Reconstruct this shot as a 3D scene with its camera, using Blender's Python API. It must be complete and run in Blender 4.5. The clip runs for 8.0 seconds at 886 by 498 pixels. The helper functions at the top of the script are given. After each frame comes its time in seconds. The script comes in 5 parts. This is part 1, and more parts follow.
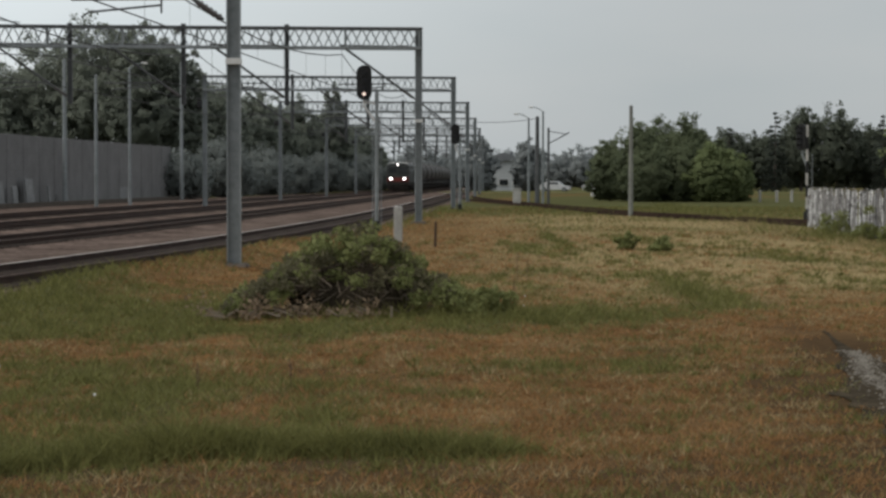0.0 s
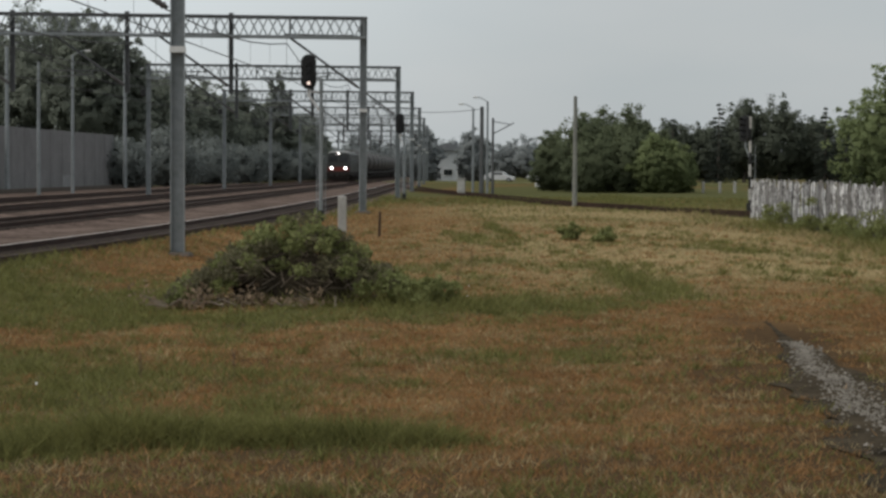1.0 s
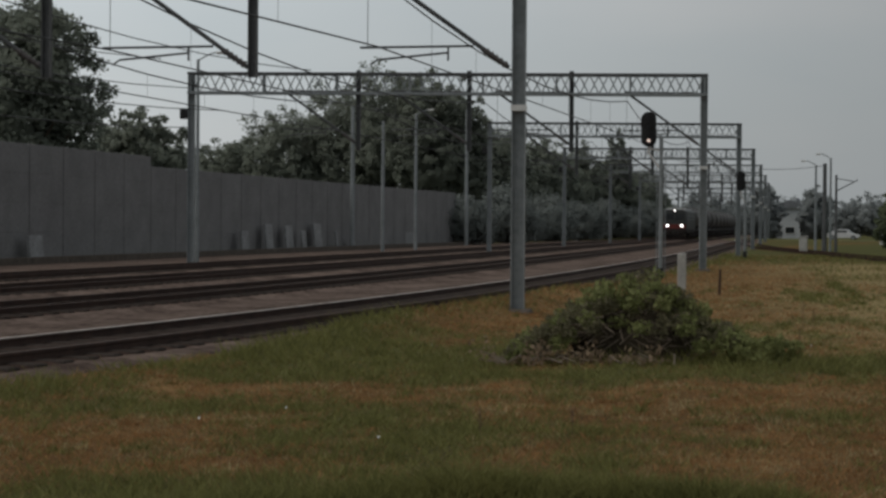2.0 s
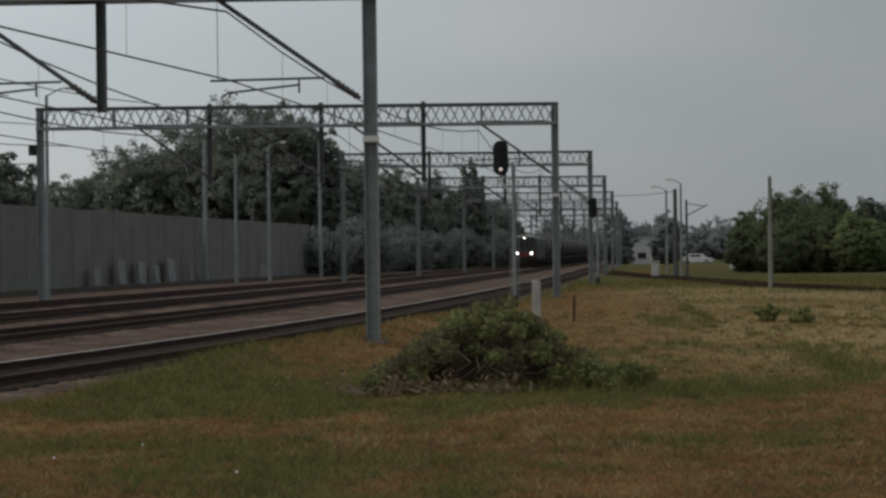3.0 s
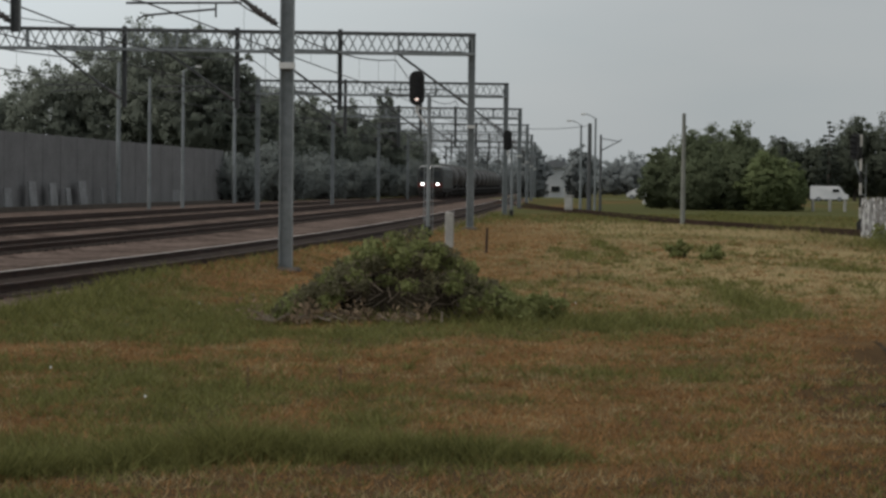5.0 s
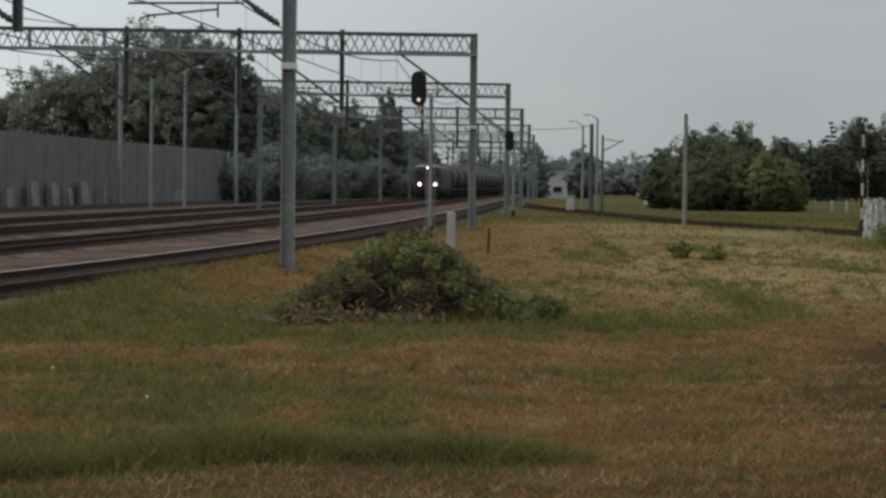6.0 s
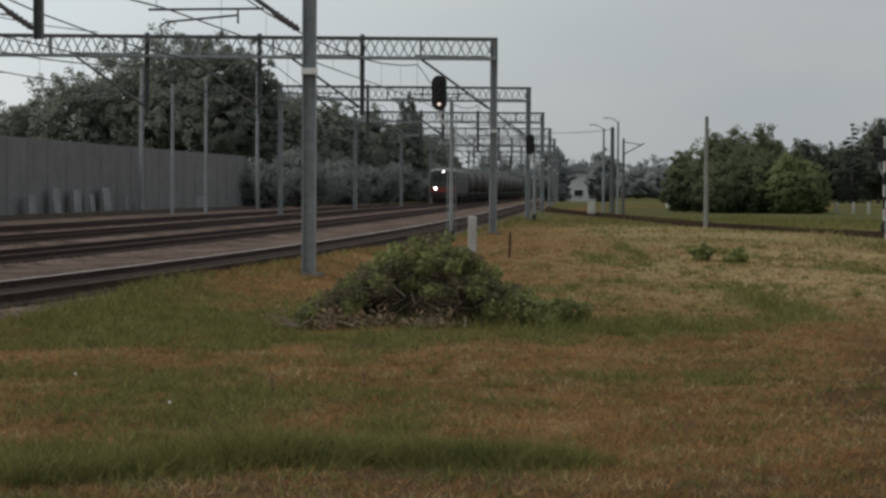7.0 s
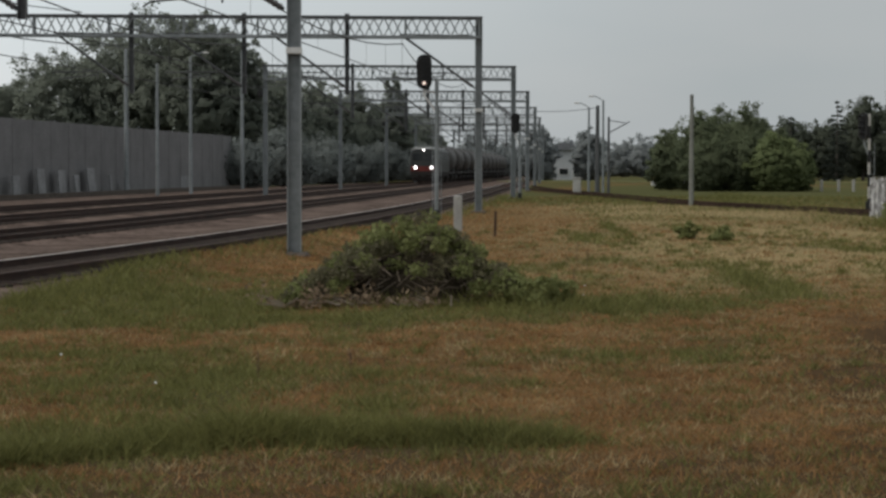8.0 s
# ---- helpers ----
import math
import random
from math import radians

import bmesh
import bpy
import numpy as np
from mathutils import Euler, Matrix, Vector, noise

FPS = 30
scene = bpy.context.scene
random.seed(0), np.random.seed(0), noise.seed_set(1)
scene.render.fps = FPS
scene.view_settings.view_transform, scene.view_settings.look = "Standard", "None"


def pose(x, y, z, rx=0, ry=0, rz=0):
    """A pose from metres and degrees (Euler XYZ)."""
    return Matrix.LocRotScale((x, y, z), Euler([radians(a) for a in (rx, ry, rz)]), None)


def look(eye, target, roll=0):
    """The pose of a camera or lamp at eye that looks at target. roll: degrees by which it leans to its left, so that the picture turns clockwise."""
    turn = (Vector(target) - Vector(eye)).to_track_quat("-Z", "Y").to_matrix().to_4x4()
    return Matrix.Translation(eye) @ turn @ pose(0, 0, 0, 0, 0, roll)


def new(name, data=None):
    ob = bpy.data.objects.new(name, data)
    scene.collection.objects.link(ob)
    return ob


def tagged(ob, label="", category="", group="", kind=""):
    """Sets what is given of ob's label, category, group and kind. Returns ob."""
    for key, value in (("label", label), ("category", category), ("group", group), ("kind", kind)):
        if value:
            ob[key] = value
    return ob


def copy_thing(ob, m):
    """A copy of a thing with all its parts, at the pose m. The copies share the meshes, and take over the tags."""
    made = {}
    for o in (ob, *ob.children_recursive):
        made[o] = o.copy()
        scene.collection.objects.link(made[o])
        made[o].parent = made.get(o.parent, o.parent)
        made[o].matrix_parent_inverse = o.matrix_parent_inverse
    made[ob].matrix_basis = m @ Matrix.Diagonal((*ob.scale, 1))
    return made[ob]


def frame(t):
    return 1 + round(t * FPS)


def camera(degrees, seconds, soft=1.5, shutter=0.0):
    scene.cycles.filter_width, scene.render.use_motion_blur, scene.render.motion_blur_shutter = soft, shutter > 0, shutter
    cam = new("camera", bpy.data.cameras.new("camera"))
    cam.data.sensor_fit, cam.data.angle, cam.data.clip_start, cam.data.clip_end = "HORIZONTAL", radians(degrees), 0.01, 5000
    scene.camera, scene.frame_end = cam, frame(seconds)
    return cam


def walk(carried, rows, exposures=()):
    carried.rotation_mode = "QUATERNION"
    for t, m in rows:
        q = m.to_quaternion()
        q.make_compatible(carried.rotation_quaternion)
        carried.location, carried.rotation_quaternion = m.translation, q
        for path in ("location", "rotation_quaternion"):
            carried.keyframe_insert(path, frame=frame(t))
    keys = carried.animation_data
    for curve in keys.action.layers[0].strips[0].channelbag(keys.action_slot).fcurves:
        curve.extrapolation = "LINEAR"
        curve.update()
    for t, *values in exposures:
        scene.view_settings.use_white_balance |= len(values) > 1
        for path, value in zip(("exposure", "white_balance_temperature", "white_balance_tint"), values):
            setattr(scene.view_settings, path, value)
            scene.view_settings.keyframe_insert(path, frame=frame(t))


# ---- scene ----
cam = camera(24.0, 8.0, soft=2.8)
EYE = 1.7
# seconds, yaw, pitch, roll of a camera held by one who stands still
ROWS = [
    (0.00, -0.009, -1.830, 0.048),
    (0.10, -0.287, -1.746, -0.032),
    (0.20, -0.683, -1.532, -0.111),
    (0.30, -0.832, -1.427, -0.191),
    (0.40, -1.382, -1.491, -0.270),
    (0.50, -1.982, -1.599, -0.349),
    (0.60, -1.923, -1.814, -0.215),
    (0.70, -1.683, -2.102, -0.081),
    (0.80, -1.631, -2.190, 0.053),
    (0.90, -1.564, -2.187, 0.187),
    (1.00, -1.548, -2.104, 0.321),
    (1.10, -0.971, -1.798, 0.423),
    (1.20, 0.408, -1.743, 0.525),
    (1.30, 1.498, -1.276, 0.628),
    (1.40, 2.811, -0.613, 0.730),
    (1.50, 4.645, -0.031, 0.832),
    (1.60, 6.757, -0.392, 0.797),
    (1.70, 7.779, -0.859, 0.762),
    (1.90, 8.000, -0.750, 0.500),
    (2.35, 5.600, 0.100, -0.300),
    (2.80, 3.658, 0.526, -0.826),
    (2.90, 3.455, 1.024, -0.787),
    (3.00, 3.774, 0.250, -0.749),
    (3.10, 3.494, -0.577, -0.738),
    (3.20, 3.538, -0.768, -0.727),
    (3.30, 3.456, -1.195, -0.716),
    (3.40, 3.267, -1.496, -0.705),
    (3.50, 3.304, -1.738, -0.694),
    (3.60, 3.282, -2.094, -0.550),
    (3.70, 2.993, -2.226, -0.405),
    (3.80, 2.553, -2.039, -0.261),
    (3.90, 2.285, -1.892, -0.116),
    (4.00, 2.136, -1.967, 0.028),
    (4.10, 2.051, -1.956, 0.137),
    (4.20, 2.085, -1.977, 0.246),
    (4.30, 2.033, -1.955, 0.355),
    (4.40, 1.931, -1.929, 0.464),
    (4.50, 1.710, -1.862, 0.573),
    (4.60, 1.555, -1.830, 0.578),
    (4.70, 1.475, -1.797, 0.583),
    (5.80, 1.346, -1.460, 0.634),
    (5.90, 1.377, -1.588, 0.638),
    (6.00, 1.446, -1.668, 0.643),
    (6.10, 1.565, -1.781, 0.657),
    (6.20, 1.693, -1.639, 0.671),
    (6.30, 1.693, -1.560, 0.685),
    (6.40, 1.420, -1.604, 0.699),
    (6.50, 1.304, -1.807, 0.712),
    (6.60, 1.473, -1.669, 0.625),
    (6.70, 1.818, -1.371, 0.538),
    (6.80, 1.824, -1.371, 0.451),
    (6.90, 2.053, -1.517, 0.364),
    (7.00, 2.033, -1.556, 0.278),
    (7.10, 2.059, -1.787, 0.271),
    (7.20, 1.866, -2.152, 0.265),
    (7.30, 1.914, -2.280, 0.259),
    (7.40, 1.995, -2.010, 0.253),
    (7.50, 1.858, -1.964, 0.247),
    (7.60, 1.584, -1.945, 0.212),
    (7.70, 1.571, -1.865, 0.177),
    (7.80, 1.525, -1.866, 0.142),
    (7.90, 1.512, -1.977, 0.108),
    (8.00, 1.635, -2.129, 0.073),
]
EXPOSURES = [(0.0, 0.34), (1.0, 0.38), (1.5, 0.05), (1.7, -0.22), (2.8, -0.33), (3.0, -0.33), (3.5, -0.2), (4.0, 0.08), (4.5, 0.14), (6.5, 0.16), (8.0, 0.2)]
walk(cam, [(t, pose(0, 0, EYE, 90 + p - 0.076, 0, y) @ pose(0, 0, 0, 0, 0, r)) for t, y, p, r in ROWS], EXPOSURES)

# ---- light: a closed grey sky over a thin blue one ----
SUN_WAY = Vector((-0.5, -0.28, 0.82)).normalized()
BRIGHT_WAY = Vector((-0.62, 0.62, 0.48)).normalized()
world = bpy.data.worlds.new("sky")
scene.world = world
world.use_nodes = True
wn, wl = world.node_tree.nodes, world.node_tree.links
wn.clear()
w_out, w_bg, w_sky = wn.new("ShaderNodeOutputWorld"), wn.new("ShaderNodeBackground"), wn.new("ShaderNodeTexSky")
w_sky.sky_type, w_sky.sun_disc = "NISHITA", False
w_sky.sun_elevation, w_sky.sun_rotation = math.asin(SUN_WAY.z), math.atan2(SUN_WAY.x, SUN_WAY.y)
w_sky.air_density, w_sky.dust_density = 1.0, 3.0
w_co, w_no, w_ramp = wn.new("ShaderNodeTexCoord"), wn.new("ShaderNodeTexNoise"), wn.new("ShaderNodeValToRGB")
w_map = wn.new("ShaderNodeMapping")
w_map.inputs["Scale"].default_value = (1.5, 1.5, 6.0)
w_no.inputs["Scale"].default_value, w_no.inputs["Detail"].default_value = 2.2, 4.0
w_ramp.color_ramp.elements[0].position, w_ramp.color_ramp.elements[0].color = 0.3, (3.55, 3.9, 4.05, 1)
w_ramp.color_ramp.elements[1].position, w_ramp.color_ramp.elements[1].color = 0.72, (4.2, 4.35, 4.4, 1)
w_mix = wn.new("ShaderNodeMix")
w_mix.data_type = "RGBA"
w_mix.inputs["Factor"].default_value = 0.9
w_bg.inputs["Strength"].default_value = 0.104
wl.new(w_co.outputs["Generated"], w_map.inputs["Vector"])
wl.new(w_map.outputs["Vector"], w_no.inputs["Vector"])
wl.new(w_no.outputs["Fac"], w_ramp.inputs["Fac"])
wl.new(w_sky.outputs["Color"], w_mix.inputs["A"])
wl.new(w_ramp.outputs["Color"], w_mix.inputs["B"])
# the cloud thins and brightens on one side
w_dot, w_lobe, w_gain = wn.new("ShaderNodeVectorMath"), wn.new("ShaderNodeMapRange"), wn.new("ShaderNodeVectorMath")
w_dot.operation, w_gain.operation = "DOT_PRODUCT", "SCALE"
w_dot.inputs[1].default_value = BRIGHT_WAY
w_lobe.interpolation_type = "SMOOTHSTEP"
w_lobe.inputs["From Min"].default_value, w_lobe.inputs["From Max"].default_value = 0.55, 1.0
w_lobe.inputs["To Min"].default_value, w_lobe.inputs["To Max"].default_value = 0.95, 2.1
wl.new(w_co.outputs["Generated"], w_dot.inputs[0])
wl.new(w_dot.outputs["Value"], w_lobe.inputs["Value"])
wl.new(w_mix.outputs["Result"], w_gain.inputs[0])
wl.new(w_lobe.outputs["Result"], w_gain.inputs["Scale"])
wl.new(w_gain.outputs["Vector"], w_bg.inputs["Color"])
wl.new(w_bg.outputs["Background"], w_out.inputs["Surface"])
sun = new("sun", bpy.data.lights.new("sun", "SUN"))
sun.data.energy, sun.data.angle, sun.data.color = 1.2, radians(40), (1.0, 0.96, 0.9)
sun.matrix_world = look(SUN_WAY * 80, (0, 0, 0))


# ---- materials ----
def mat(name, a, b, size=1.0, rough=0.8, metal=0.0, bump=0.0, fine=None, island=0.0, emit=None, contrast=1.0, spec=0.3, piece=0.0):
    """Two colours mixed by noise at two scales (size in metres); island: variation from piece to piece."""
    m = bpy.data.materials.new(name)
    m.use_nodes = True
    n, l = m.node_tree.nodes, m.node_tree.links
    p = n["Principled BSDF"]
    p.inputs["Roughness"].default_value, p.inputs["Metallic"].default_value = rough, metal
    p.inputs["Specular IOR Level"].default_value = spec
    geo = n.new("ShaderNodeNewGeometry")
    big, small, mix, add = n.new("ShaderNodeTexNoise"), n.new("ShaderNodeTexNoise"), n.new("ShaderNodeMix"), n.new("ShaderNodeMath")
    fine = fine or size / 7
    big.inputs["Scale"].default_value, small.inputs["Scale"].default_value = 1 / size, 1 / fine
    big.inputs["Detail"].default_value, small.inputs["Detail"].default_value = 3, 3
    for t in (big, small):
        l.new(geo.outputs["Position"], t.inputs["Vector"])
    add.operation = "ADD"
    l.new(big.outputs["Fac"], add.inputs[0])
    l.new(small.outputs["Fac"], add.inputs[1])
    stretch = n.new("ShaderNodeMapRange")
    stretch.inputs["From Min"].default_value, stretch.inputs["From Max"].default_value = 1 - 0.3 / contrast, 1 + 0.3 / contrast
    l.new(add.outputs[0], stretch.inputs["Value"])
    mix.data_type = "RGBA"
    mix.inputs["A"].default_value, mix.inputs["B"].default_value = (*a, 1), (*b, 1)
    l.new(stretch.outputs["Result"], mix.inputs["Factor"])
    colour = mix.outputs["Result"]
    if piece:
        tone, info, ran = n.new("ShaderNodeHueSaturation"), n.new("ShaderNodeObjectInfo"), n.new("ShaderNodeMapRange")
        ran.inputs["To Min"].default_value, ran.inputs["To Max"].default_value = 1 - piece, 1 + 0.3 * piece
        l.new(info.outputs["Random"], ran.inputs["Value"])
        l.new(ran.outputs["Result"], tone.inputs["Value"])
        l.new(colour, tone.inputs["Color"])
        colour = tone.outputs["Color"]
    if island:
        hsv, ran = n.new("ShaderNodeHueSaturation"), n.new("ShaderNodeMapRange")
        ran.inputs["To Min"].default_value, ran.inputs["To Max"].default_value = 1 - island, 1 + island
        l.new(geo.outputs["Random Per Island"], ran.inputs["Value"])
        l.new(ran.outputs["Result"], hsv.inputs["Value"])
        l.new(colour, hsv.inputs["Color"])
        colour = hsv.outputs["Color"]
    l.new(colour, p.inputs["Base Color"])
    if bump:
        b_ = n.new("ShaderNodeBump")
        b_.inputs["Strength"].default_value, b_.inputs["Distance"].default_value = 0.6, bump
        l.new(small.outputs["Fac"], b_.inputs["Height"])
        l.new(b_.outputs["Normal"], p.inputs["Normal"])
    if emit:
        p.inputs["Emission Color"].default_value, p.inputs["Emission Strength"].default_value = (*emit[0], 1), emit[1]
    return m


def leafy(name, a, b, size=2.0, island=0.2):
    """Thin leaves that let some light through."""
    m = mat(name, a, b, size, 0.7, island=island, contrast=0.8, spec=0.1)
    n, l = m.node_tree.nodes, m.node_tree.links
    p, out = n["Principled BSDF"], n["Material Output"]
    thin, mix = n.new("ShaderNodeBsdfTranslucent"), n.new("ShaderNodeMixShader")
    l.new(p.inputs["Base Color"].links[0].from_socket, thin.inputs["Color"])
    mix.inputs["Fac"].default_value = 0.4
    l.new(p.outputs["BSDF"], mix.inputs[1])
    l.new(thin.outputs["BSDF"], mix.inputs[2])
    l.new(mix.outputs["Shader"], out.inputs["Surface"])
    return m


M_STEEL = mat("galvanised_steel", (0.2, 0.22, 0.22), (0.3, 0.32, 0.33), 0.8, 0.55, 0.3, 0.001)
M_DARKSTEEL = mat("weathered_dark_steel", (0.07, 0.074, 0.076), (0.13, 0.132, 0.132), 0.6, 0.6, 0.3, 0.001)
M_WIRE = mat("copper_wire_dark", (0.03, 0.035, 0.035), (0.07, 0.07, 0.065), 0.5, 0.6, 0.3)
M_INSUL = mat("brown_porcelain", (0.075, 0.068, 0.065), (0.13, 0.12, 0.115), 0.2, 0.35)
M_RUST = mat("rusty_rail", (0.035, 0.022, 0.018), (0.08, 0.045, 0.033), 0.4, 0.8, 0.1, 0.002)
M_RAILTOP = mat("worn_rail_head", (0.42, 0.37, 0.33), (0.62, 0.56, 0.51), 0.6, 0.5, 0.3)
M_BALLAST = mat("brown_ballast", (0.062, 0.046, 0.039), (0.17, 0.128, 0.108), 1.6, 1.0, 0, 0.03, 0.16, contrast=1.5, spec=0.0)
M_POLE = mat("weathered_pole", (0.15, 0.155, 0.14), (0.26, 0.265, 0.24), 0.5, 0.9, 0, 0.004)
M_OILY = mat("oil_stained_ballast", (0.025, 0.018, 0.015), (0.07, 0.046, 0.037), 0.5, 1.0, 0, 0.03, 0.06, spec=0.0)
M_SLEEPER = mat("stained_sleeper", (0.03, 0.025, 0.022), (0.07, 0.058, 0.052), 0.4, 1.0, 0, 0.004, spec=0.0)
M_CONCRETE = mat("grey_concrete", (0.33, 0.32, 0.3), (0.48, 0.47, 0.44), 0.5, 0.9, 0, 0.004)
M_FOOT = mat("earthy_concrete", (0.06, 0.05, 0.04), (0.14, 0.115, 0.095), 0.3, 0.95, 0, 0.004)
M_WHITECONC = mat("whitewashed_concrete", (0.3, 0.295, 0.275), (0.45, 0.44, 0.41), 0.25, 0.9, 0, 0.004)
M_PANEL = mat("grey_barrier_panel", (0.165, 0.16, 0.16), (0.235, 0.229, 0.228), 1.5, 0.85, 0, 0.01, 0.15)
M_PANELPALE = mat("pale_scuffed_panel", (0.2, 0.2, 0.2), (0.34, 0.34, 0.34), 0.8, 0.85, 0, 0.01, 0.15)
M_BLACK = mat("matt_black_paint", (0.012, 0.012, 0.012), (0.022, 0.022, 0.022), 0.3, 0.6)
M_RED = mat("faded_red_paint", (0.09, 0.03, 0.025), (0.16, 0.05, 0.045), 0.3, 0.6)
M_WHITE = mat("old_white_paint", (0.55, 0.55, 0.53), (0.72, 0.72, 0.7), 0.3, 0.6)
M_SIGLAMP = mat("signal_lamp", (0.8, 0.6, 0.4), (0.9, 0.7, 0.5), 0.3, 0.4, emit=((1.0, 0.78, 0.7), 0.8))
M_HEADLAMP = mat("head_lamp", (0.9, 0.9, 0.9), (1, 1, 1), 0.3, 0.3, emit=((1.0, 0.94, 0.92), 5.0))
M_LENS = mat("dark_lens", (0.03, 0.03, 0.035), (0.05, 0.05, 0.055), 0.3, 0.15)
M_LOCO = mat("dark_loco_paint", (0.03, 0.035, 0.033), (0.06, 0.062, 0.06), 0.8, 0.5)
M_LOCORED = mat("dark_red_loco_paint", (0.12, 0.02, 0.018), (0.18, 0.04, 0.03), 0.8, 0.5)
M_LOCOROOF = mat("pale_roof_paint", (0.42, 0.43, 0.42), (0.6, 0.6, 0.58), 0.8, 0.55)
M_TANK = mat("sooty_tank_steel", (0.035, 0.032, 0.03), (0.09, 0.08, 0.072), 1.5, 0.6)
M_TANKTOP = mat("grey_tank_steel", (0.2, 0.21, 0.21), (0.34, 0.34, 0.33), 1.5, 0.55)
M_BOGIE = mat("grimy_bogie_steel", (0.018, 0.015, 0.013), (0.04, 0.033, 0.03), 0.5, 0.8)
M_GLASS = mat("dark_window_glass", (0.015, 0.018, 0.02), (0.03, 0.033, 0.035), 0.6, 0.08, spec=0.5)
M_SEED = mat("dry_brown_seed", (0.085, 0.055, 0.034), (0.17, 0.11, 0.07), 0.2, 0.95)
M_BARK = mat("grey_bark", (0.06, 0.05, 0.042), (0.13, 0.11, 0.09), 0.3, 0.9, 0, 0.02)
M_TWIG = mat("dry_twig", (0.1, 0.078, 0.058), (0.21, 0.17, 0.13), 0.2, 0.9)
# most tree leaves are paler than true foliage, standing in for haze
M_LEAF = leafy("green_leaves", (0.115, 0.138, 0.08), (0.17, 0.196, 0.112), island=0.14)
M_LEAFDARK = leafy("haze_lifted_dark_leaves", (0.18, 0.202, 0.165), (0.24, 0.262, 0.212), island=0.12)
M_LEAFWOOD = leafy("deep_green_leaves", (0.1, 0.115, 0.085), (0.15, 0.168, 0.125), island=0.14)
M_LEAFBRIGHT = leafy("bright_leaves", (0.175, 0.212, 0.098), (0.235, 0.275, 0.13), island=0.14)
# greyed to carry the haze over the distant shrubs
M_LEAFGREY = leafy("haze_greyed_leaves", (0.175, 0.195, 0.184), (0.24, 0.26, 0.244), island=0.1)
# far leaves: distance haze painted into the colour
M_LEAFHAZY = leafy("haze_paled_leaves", (0.29, 0.315, 0.315), (0.36, 0.385, 0.38), island=0.1)
M_NEEDLE = leafy("conifer_needles", (0.06, 0.07, 0.06), (0.095, 0.108, 0.085))
M_WEED = leafy("weed_leaves", (0.15, 0.17, 0.06), (0.27, 0.28, 0.12), 0.4)
M_HEAPLEAF = leafy("olive_brown_leaves", (0.1, 0.092, 0.053), (0.195, 0.178, 0.105), 0.4)
M_DEADLEAF = leafy("withered_leaves", (0.15, 0.105, 0.07), (0.32, 0.24, 0.16), 0.3)
M_GRASSDRY = leafy("dry_grass", (0.205, 0.104, 0.043), (0.37, 0.216, 0.094), 0.7, 0.36)
M_GRASSSTRAW = leafy("bleached_grass", (0.28, 0.215, 0.11), (0.42, 0.33, 0.18), 0.7, 0.3)
M_GRASSGREEN = leafy("green_grass", (0.116, 0.117, 0.038), (0.214, 0.205, 0.072), 0.7, 0.36)
M_BOARD = mat("peeling_white_board", (0.13, 0.12, 0.115), (0.78, 0.77, 0.76), 0.35, 0.95, 0, 0.004, 0.1, contrast=2.6, spec=0.1, piece=0.75)
M_BOARDGREY = mat("bare_grey_board", (0.1, 0.095, 0.09), (0.3, 0.28, 0.27), 0.4, 0.9, 0, 0.004, 0.1)
M_PLASTER = mat("pale_plaster", (0.38, 0.4, 0.41), (0.48, 0.5, 0.51), 1.5, 0.9, 0, 0.003)
M_ROOF = mat("grey_roof_sheet", (0.12, 0.13, 0.14), (0.2, 0.21, 0.22), 1.5, 0.7)
M_CARWHITE = mat("white_car_paint", (0.5, 0.51, 0.52), (0.62, 0.62, 0.62), 1.5, 0.25, spec=0.5)
M_TYRE = mat("tyre_rubber", (0.015, 0.015, 0.015), (0.03, 0.03, 0.03), 0.3, 0.9)
M_ASPHALT = mat("worn_asphalt", (0.05, 0.05, 0.05), (0.09, 0.088, 0.085), 3.0, 0.9)
M_GRAVEL = mat("pale_gravel", (0.1, 0.088, 0.072), (0.23, 0.208, 0.178), 0.4, 1.0, 0, 0.01, spec=0.0)
M_DIRT = mat("dark_damp_dirt", (0.03, 0.025, 0.018), (0.075, 0.06, 0.042), 0.5, 1.0, 0, 0.01, spec=0.0)


